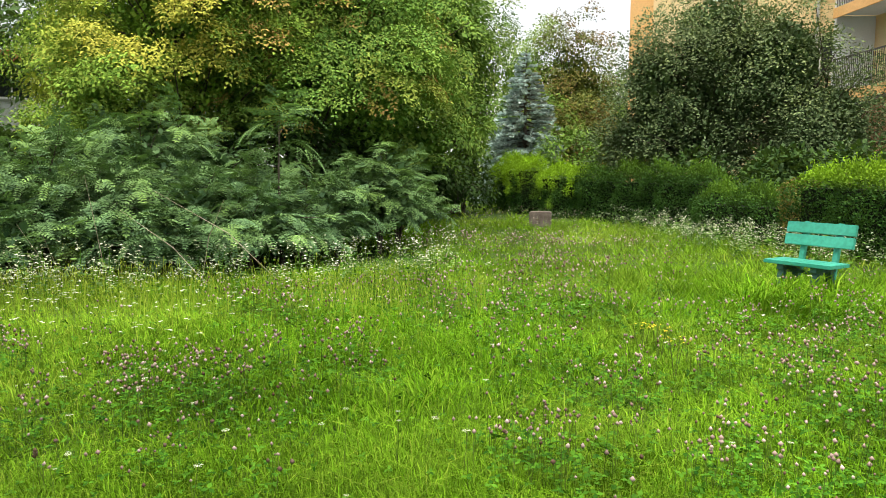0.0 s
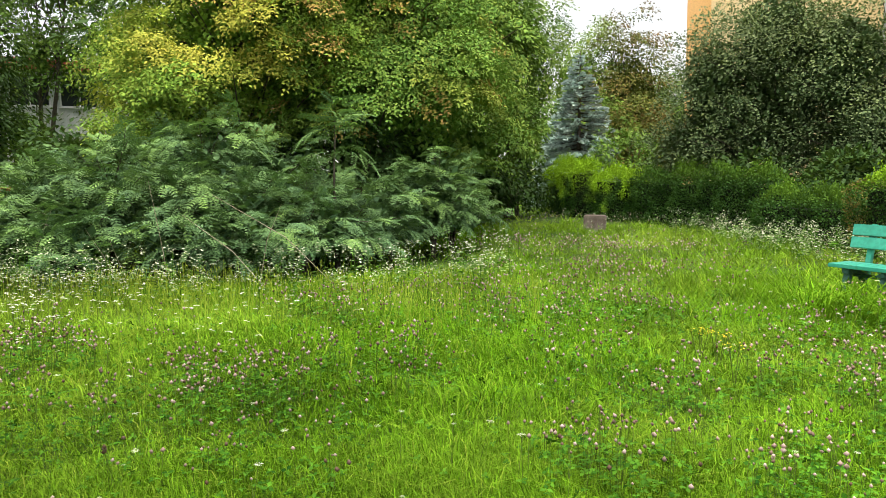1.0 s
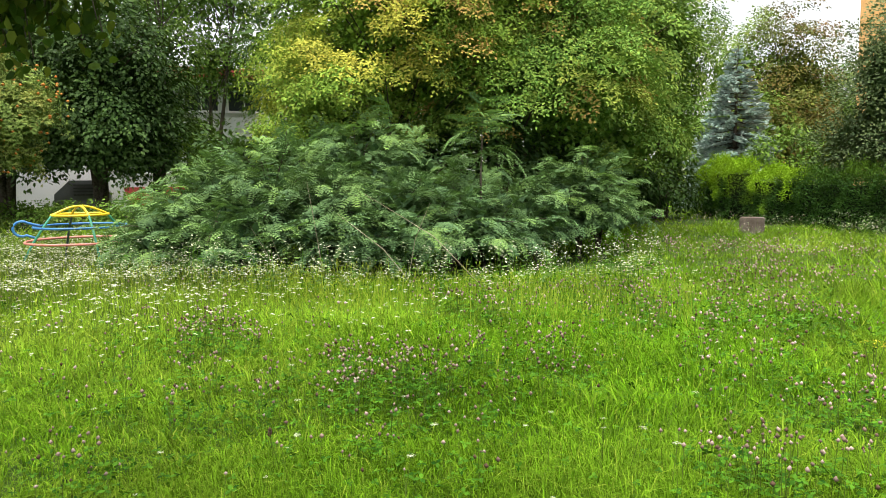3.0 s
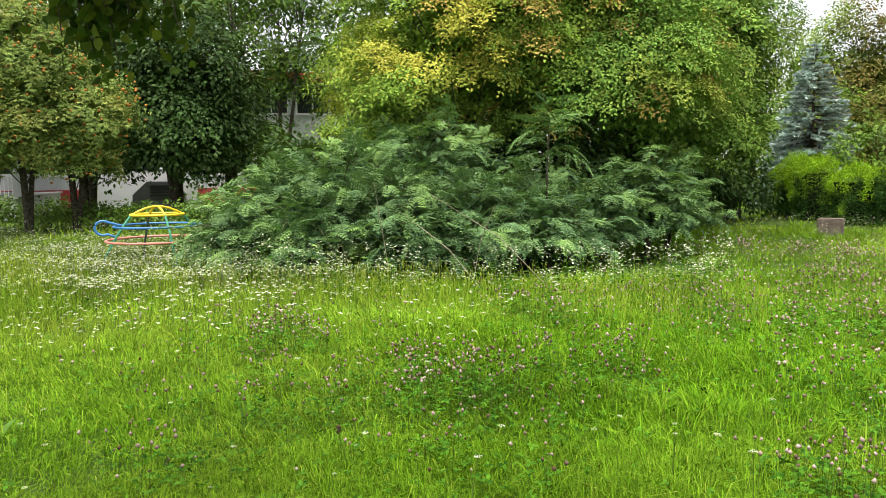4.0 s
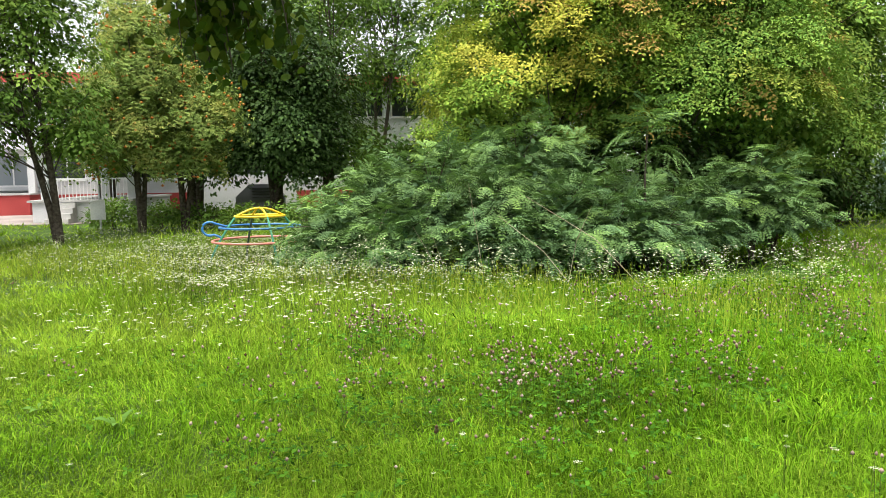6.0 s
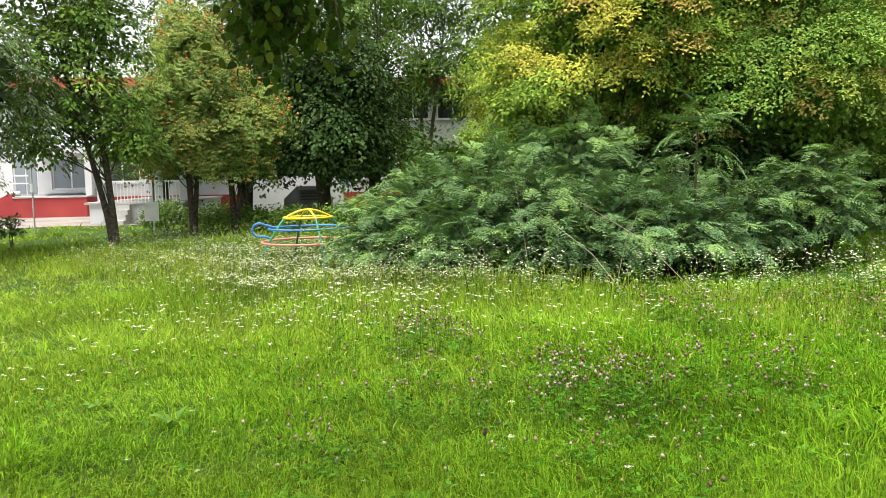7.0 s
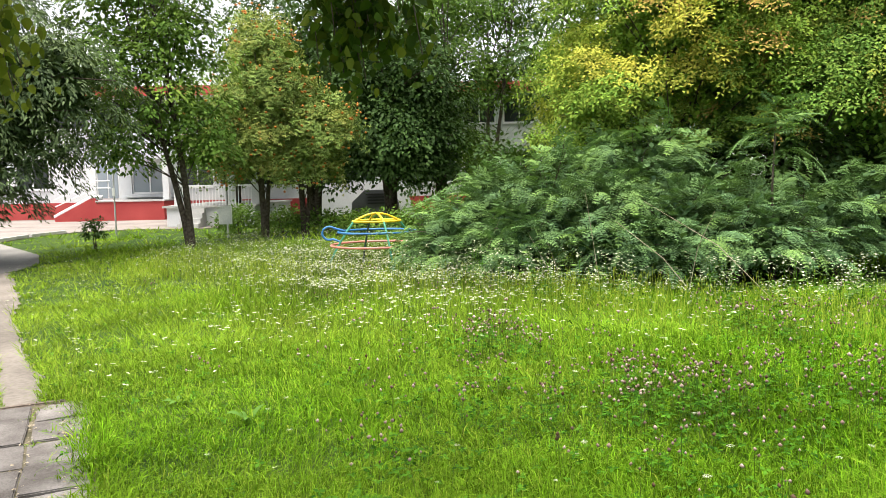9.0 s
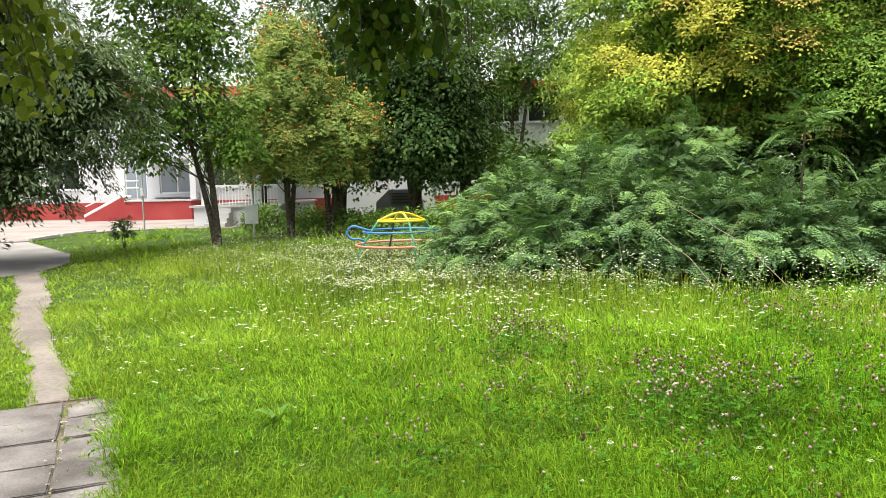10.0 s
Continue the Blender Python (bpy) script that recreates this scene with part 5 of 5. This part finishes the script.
# ---- bench ----
bench = empty("park_bench", 4.05, 9.55, 0, -57.5)
LEN = 0.84
for k in range(3):
    box("seat_board", -0.02, LEN + 0.02, 0.02 + k * 0.138, 0.157 + k * 0.138, 0.41, 0.455, M_BENCH, bench, "", 0.005)
for z in (0.69, 0.845):
    bb = box("back_board", -0.03, LEN + 0.03, -0.025, 0.025, -0.069, 0.069, M_BENCH, bench, "", 0.006)
    bb.matrix_basis = pose(0, 0.44 + (z - 0.45) * 0.22, z, -12, 0, 0)
for xx in (0.2, LEN - 0.2):
    p = box("back_post", xx - 0.035, xx + 0.035, -0.03, 0.024, -0.1, 0.6, M_BENCH, bench, "", 0.006)
    p.matrix_basis = pose(0, 0.475, 0.33, -12, 0, 0)
    for y0, rake in ((0.11, 14), (0.37, -14)):
        leg = box("leg", xx - 0.04, xx + 0.04, -0.035, 0.035, -0.44, 0.0, M_BENCH_LEG, bench, "", 0.006)
        leg.matrix_basis = pose(0, y0, 0.375, -rake, 0, 0)
    box("cross_bar", xx - 0.045, xx + 0.045, 0.04, 0.44, 0.345, 0.407, M_BENCH_LEG, bench, "", 0.004)
box("stretcher", 0.2, LEN - 0.2, 0.20, 0.26, 0.30, 0.344, M_BENCH_LEG, bench, "", 0.004)
tagged(bench, "turquoise-green painted wooden bench standing in tall grass", "bench")

block = empty("stone_block", 2.25, 19.9, 0, -12)
box("block", 0, 0.56, 0, 0.4, -0.05, 0.43, M_STONE, block, "", 0.02)
tagged(block, "weathered brownish concrete block in the grass", "block")

# ---- turtle-shaped climbing frame ----
turtle = empty("climbing_frame", -9.02, 10.58, 0, 36.87)
R = 0.97


def dome(t, a):
    """A rib of the shell: t from the ground (0) over the cap's rim (1) to its top (2)."""
    if t <= 1:
        r, h = R - (R - 0.43) * (0.70 * t + 0.30 * t * t), 0.93 * t ** 0.96
    else:
        r, h = 0.43 * (2 - t), 0.93 + 0.14 * math.sin((t - 1) * math.pi / 2)
    return (r * math.cos(a), r * math.sin(a), h)


for k, a in enumerate((3.49, 1.92, 0.35, 5.06)):
    leg = [dome(t, a) for t in np.linspace(0.0, 1.0, 9)]
    leg[0] = (leg[0][0] * 1.02, leg[0][1] * 1.02, -0.05)
    tube("rib", leg, 0.02, M_PIPE_DARK if k == 1 else M_PIPE_GREEN, turtle)
    tube("cap_bar", [dome(t, a) for t in np.linspace(1.0, 2.0, 7)], 0.02, M_PIPE_YELLOW, turtle, "yellow pipe")
tube("cap_ring", ring_path(0, 0, 0.93, 0.43), 0.021, M_PIPE_YELLOW, turtle, "yellow pipe ring")
tube("middle_ring", ring_path(0, 0, 0.74, 0.70), 0.02, M_PIPE_BLUE, turtle, "blue pipe ring")
tube("low_ring", ring_path(0, 0, 0.50, 0.83), 0.02, M_PIPE_RED, turtle, "faded red pipe ring")
head_path = [(-0.60, 0, 0.76)] + [(-0.86 + 0.13 * math.cos(a), 0, 0.72 + 0.12 * math.sin(a)) for a in np.linspace(0.9, 5.2, 14)] + [(-0.66, 0, 0.56)]
tube("head", head_path, 0.021, M_PIPE_BLUE, turtle, "bent blue pipe head")
tagged(turtle, "turtle-shaped climbing frame of bent painted pipes", "climbing frame")


# ---- school ----
def wall_cells(u0, u1, w0, w1, z0, z1, holes):
    """A wall along local x with openings cut right through: holes are (u0, u1, z0, z1)."""
    us = sorted({u0, u1, *[q for hole in holes for q in hole[:2]]})
    zs = sorted({z0, z1, *[q for hole in holes for q in hole[2:]]})
    bm = bmesh.new()
    for a, b in zip(us, us[1:]):
        for c_, d_ in zip(zs, zs[1:]):
            mu, mz = (a + b) / 2, (c_ + d_) / 2
            if not any(q[0] < mu < q[1] and q[2] < mz < q[3] for q in holes):
                box_bm(a, b, w0, w1, c_, d_, bm=bm)
    bmesh.ops.remove_doubles(bm, verts=bm.verts, dist=0.0005)
    return bm


def window(parent, u0, u1, z0, z1, w, cols=2, glass=None):
    """A white-framed window set into an opening; the sash bars are parts of it."""
    bm = bmesh.new()
    for q in (box_bm(u0, u1, w, w + 0.06, z0, z0 + 0.07, bm=bm), box_bm(u0, u1, w, w + 0.06, z1 - 0.07, z1, bm=bm)):
        pass
    for k in range(cols + 1):
        uu = u0 + (u1 - u0 - 0.07) * k / cols
        box_bm(uu, uu + 0.07, w + 0.002, w + 0.062, z0 + 0.07, z1 - 0.07, bm=bm)
    win = part("window", bm, M_FRAME, parent, "white window frame")
    for k in range(cols):
        a = u0 + (u1 - u0 - 0.07) * k / cols + 0.07
        b = u0 + (u1 - u0 - 0.07) * (k + 1) / cols
        box("pane", a, b, w + 0.03, w + 0.04, z0 + 0.07, z1 - 0.07, glass or M_GLASS, win)
    box("sill", u0 - 0.05, u1 + 0.05, w - 0.2, w - 0.005, z0 - 0.05, z0 - 0.002, M_FRAME, win)


school = empty("school_building", 0, 0, 0, 36.87)
W = 41.0
holes = []
for u in np.arange(-25.4, 15.5, 2.15):
    for z0, z1 in ((1.6, 3.2), (4.7, 6.2)):
        if z0 < 2 and -19.0 < u < -13.0:
            continue
        holes.append((float(u), float(u) + 1.75, z0, z1))
holes.append((-15.05, -13.2, 1.32, 2.9))
holes.append((-16.9, -15.7, 0.85, 3.0))
part("wall", wall_cells(-27, 17, W, W + 0.35, 0.9, 6.6, holes), M_WALL_WHITE, school)
box("plinth", -27, 17, W - 0.03, W + 0.35, -0.1, 0.9, M_WALL_RED, school, "dark red painted plinth")
box("wall", -27, -26.65, W + 0.35, W + 11, -0.1, 6.6, M_WALL_WHITE, school)
box("wall", 16.65, 17, W + 0.35, W + 11, -0.1, 6.6, M_WALL_WHITE, school)
box("wall", -27, 17, W + 11, W + 11.3, -0.1, 6.6, M_WALL_WHITE, school)
box("roof", -27.3, 17.3, W - 0.4, W + 11.6, 6.6, 6.85, M_ROOF, school)
box("eave_board", -27.4, 17.4, W - 0.5, W - 0.4, 6.35, 6.85, M_RED, school, "red sheet-metal eaves")
for hole in holes[:-1]:
    window(school, *hole, W + 0.12, glass=M_DOOR_GLASS if hole[2] == 1.32 else None)
door = box("door_frame", -16.9, -15.7, W + 0.1, W + 0.18, 0.95, 3.0, M_FRAME, school)
for k in range(2):
    box("pane", -16.82 + k * 0.55, -16.34 + k * 0.55, W + 0.06, W + 0.09, 1.1, 2.9, M_DOOR_GLASS, door)
# entrance landing and its stairs
box("landing", -15.75, -12.45, 38.0, W - 0.03, -0.1, 0.95, M_WALL_RED, school, "red-painted entrance landing")
box("landing_top", -15.75, -12.40, 37.95, W - 0.03, 0.95, 1.02, M_CONCRETE, school)
for k in range(5):
    box("step", -17.75 + k * 0.4, -15.75, 38.3, W - 0.03, 0.19 * k - (0.1 if k == 0 else 0), 0.19 * (k + 1), M_CONCRETE, school)
bm = bmesh.new()
q = [(-17.75, 0.0), (-15.75, 0.0), (-15.75, 1.15), (-15.95, 1.15), (-17.75, 0.22)]
for ww in (38.0, 38.28):
    bm.faces.new([bm.verts.new((a, ww, b)) for a, b in q])
bm.verts.ensure_lookup_table()
for i in range(5):
    j = (i + 1) % 5
    bm.faces.new([bm.verts[i], bm.verts[j], bm.verts[5 + j], bm.verts[5 + i]])
part("stair_cheek", bm, M_WALL_RED, school, "red-painted stair side wall")
tube("coping", [(-17.80, 38.14, 0.24), (-15.95, 38.14, 1.18), (-15.45, 38.14, 1.18)], 0.12, M_WALL_WHITE, school, "white sloping coping", sides=4)
for off in (0.0, 0.35):
    tube("handrail", [(-18.10, 38.9, 0.75 + off), (-16.05, 38.9, 1.65 + off), (-15.35, 38.9, 1.65 + off)], 0.03, M_FRAME, school)
# porch roof and the window beside the door
box("porch_roof", -15.5, -12.3, 38.4, W - 0.03, 3.05, 3.35, M_WALL_WHITE, school)
box("porch_pier", -12.6, -12.3, 38.4, 38.7, 1.02, 3.05, M_WALL_WHITE, school)
box("window_surround", -15.35, -12.90, W - 0.3, W - 0.03, 1.12, 1.30, M_WALL_WHITE, school)
# terrace
box("terrace", -10.1, -6.6, 31.0, 40.0, -0.1, 0.78, M_WALL_WHITE, school, "white-rendered terrace base")
box("terrace_slab", -10.25, -6.5, 30.9, 40.0, 0.78, 0.86, M_CONCRETE, school)
for u in np.arange(-9.7, -6.7, 0.13):
    box("baluster", u - 0.012, u + 0.012, 31.03, 31.055, 0.86, 1.62, M_FRAME, school)
box("terrace_rail", -9.75, -6.65, 31.02, 31.07, 1.62, 1.68, M_FRAME, school)
for u in (-9.95, -7.75, -6.75):
    box("terrace_post", u - 0.14, u + 0.14, 32.0, 32.28, 0.86, 3.6, M_WALL_WHITE, school)
box("terrace_roof", -10.4, -6.3, 31.6, 40.9, 3.6, 3.85, M_WALL_WHITE, school)
box("terrace_fascia", -8.6, -6.25, 31.5, 31.597, 3.55, 3.95, M_RED, school, "red fascia board")
for k in range(4):
    box("terrace_step", -9.3, -8.5, 30.9 - 0.3 * (4 - k), 30.88, 0.19 * k - (0.1 if k == 0 else 0), 0.19 * (k + 1), M_CONCRETE, school)
tagged(school, "two-storey white school with red plinth and eaves", "building")

# grey cover over a basement entrance
hood = empty("basement_hood", -2.0 * 0.8 - 36.0 * 0.6, -2.0 * 0.6 + 36.0 * 0.8, 0, 36.87)
bm = bmesh.new()
prof = [(-1.1, 0.2), (1.1, 0.2), (1.1, 0.72), (0.6, 1.3), (-0.5, 1.3), (-1.1, 0.72)]
for ww in (0.0, 2.2):
    bm.faces.new([bm.verts.new((a, ww, b)) for a, b in prof])
bm.verts.ensure_lookup_table()
for i in range(6):
    j = (i + 1) % 6
    bm.faces.new([bm.verts[i], bm.verts[j], bm.verts[6 + j], bm.verts[6 + i]])
part("cover", bm, M_HOOD, hood)
box("footing", -1.2, 1.2, -0.1, 2.3, -0.1, 0.2, M_CONCRETE, hood)
for k in range(4):
    box("louvre", -0.35, 0.5, -0.05, -0.004, 0.66 + k * 0.14, 0.72 + k * 0.14, M_BLACK, hood)
bm = bmesh.new()
prof = [(-3.4, 0.0), (1.9, 0.0), (1.3, 1.8), (-3.4, 1.8)]
for ww in (2.4, 2.7):
    bm.faces.new([bm.verts.new((a, ww, b)) for a, b in prof])
bm.verts.ensure_lookup_table()
for i in range(4):
    j = (i + 1) % 4
    bm.faces.new([bm.verts[i], bm.verts[j], bm.verts[4 + j], bm.verts[4 + i]])
part("screen_wall", bm, M_WALL_WHITE, hood, "white wall with a sloping end")
tagged(hood, "dark grey angular basement hood against a white wall", "basement hood")

# signs
for nm, u, w, z0, z1, wd, lab in [("notice_board", -6.05, 24.2, 0.42, 1.0, 0.42, "pale board sign on a post at the meadow's border"),
                                  ("road_sign", -10.4, 26.5, 1.0, 1.0, 0.0, "")]:
    s = empty(nm, u * 0.8 - w * 0.6, u * 0.6 + w * 0.8, 0, 36.87)
    tube("post", [(0, 0, -0.1), (0, 0, 0.8), (0, 0, 1.45 if wd else 2.2)], 0.03, M_STEEL, s)
    if wd:
        box("board", -wd / 2 - 0.05, wd / 2 - 0.05, -0.06, -0.035, z0, z1, M_SIGN, s, "", 0.005)
    else:
        box("plate", -0.05, 0.05, -0.06, -0.035, 1.35, 1.62, M_SIGN, s, "", 0.005)
    tagged(s, lab or "thin steel post with a narrow plate", "sign")


# ---- apartment block beyond the hedge ----
flat = empty("apartment_block", 7.15, 30.0, 0, -14.0)
fh = [(2.8 + 3.2 * k, 4.4 + 3.2 * k, z, z + 1.5) for k in range(2) for z in (2.2, 5.0, 7.8)]
part("wall", wall_cells(0.85, 9.5, 0, 0.35, -0.1, 11.5, fh), M_YELLOW_WALL, flat)
for hole in fh:
    window(flat, *hole, 0.12)
box("corner_strip", 0, 0.85, -0.04, 0.35, -0.1, 11.5, M_ORANGE_WALL, flat, "orange corner strip")
box("side_wall", 0, 0.35, 0.35, 12, -0.1, 11.5, M_ORANGE_WALL, flat)
box("roof", -0.1, 18, -0.2, 12, 11.5, 11.8, M_ROOF, flat)
tube("downpipe", [(6.6, -0.15, 0), (6.6, -0.15, 6), (6.6, -0.15, 11.4)], 0.06, M_STEEL, flat)
tagged(flat, "cream and orange rendered apartment block", "building")
flat = empty("balcony_wing", 0, 0)
# wing with balconies
box("wall", 14.2, 14.5, 18.0, 29.9, -0.1, 11.5, M_YELLOW_WALL, flat)
box("wall", 14.5, 26, 17.7, 18.0, -0.1, 11.5, M_YELLOW_WALL, flat)
for z in (1.3, 4.05, 6.75, 9.5):
    bal = box("balcony", 12.8, 14.2, 19.0, 25.6, z - 0.18, z, M_WALL_WHITE, flat, "pale balcony slab")
    box("fascia", 12.74, 12.797, 19.0, 25.6, z - 0.3, z + 0.02, M_ORANGE_WALL, bal, "orange balcony fascia")
    lattice = z < 2
    for yy in np.arange(19.05, 25.6, 0.11):
        box("baluster", 12.82, 12.84, yy, yy + (0.05 if lattice else 0.016), z + 0.06, z + (2.2 if lattice else 1.05), M_LATTICE if lattice else M_BLACK, bal)
    box("rail", 12.80, 12.86, 19.0, 25.6, z + 1.05, z + 1.09, M_LATTICE if lattice else M_BLACK, bal)
    box("balcony_door", 14.15, 14.197, 19.6, 21.2, z + 0.02, z + 2.2, M_FRAME, bal, "white balcony door")
    box("door_glass", 14.12, 14.147, 19.75, 21.05, z + 0.3, z + 2.1, M_DOOR_GLASS, bal)
    box("side_wall", 12.86, 14.15, 25.6, 25.75, z, z + 2.5, M_WALL_WHITE, bal)
tagged(flat, "cream wing of the apartment block with railed balconies", "building")


# ---- slab path, piece by piece ----
slab_path = empty("slab_path", SLAB_END[0], SLAB_END[1], 0, math.degrees(math.atan2(SLAB_DIR[1], SLAB_DIR[0])))
box("bedding", -9.1, 0.0, -0.02, 1.38, -0.1, 0.022, M_JOINT, slab_path)
slab_meshes = []
for half in (0.175, 0.235):
    bm = box_bm(-0.225, 0.225, -half, half, -0.025, 0.025, 0.007)
    me = bpy.data.meshes.new("slab")
    bm.to_mesh(me)
    bm.free()
    me.materials.append(M_SLAB)
    slab_meshes.append(me)
sg = np.random.default_rng(2)
for i in range(19):
    for j in range(3):
        s = new("slab", slab_meshes[min(j, 1)])
        s.parent = slab_path
        s.matrix_basis = pose(-0.25 - i * 0.47 + sg.normal(0, 0.006), (0.18 if j == 0 else 0.11 + j * 0.5) + sg.normal(0, 0.008), 0.008 + sg.normal(0, 0.004),
                              sg.normal(0, 0.9), sg.normal(0, 0.9), sg.normal(0, 1.2))
box("edging_stone", 0.0, 0.06, 0.15, 0.62, -0.08, 0.035, M_STONE, slab_path, "thin concrete edging stone", 0.01)
lg = np.random.default_rng(6)
lx, ly = lg.uniform(-4.5, 0, 420), np.where(lg.random(420) < 0.45, lg.normal(0.12, 0.07, 420), 0.365 + 0.5 * lg.integers(0, 2, 420) + lg.normal(0, 0.025, 420))
v, f, t = stand(leaf_simple(0.3, 0.1, 0.1), np.stack([lx, ly, np.full(420, 0.042)], 1), lg.uniform(0.010, 0.034, 420), np.zeros(420), lg, 0.3)
tagged(mesh_from("leaf_litter", v, f, M_TWIG, slab_path, tint=t), kind="stuff")
tagged(slab_path, "path of uneven square grey concrete slabs", "pavement", kind="structure")
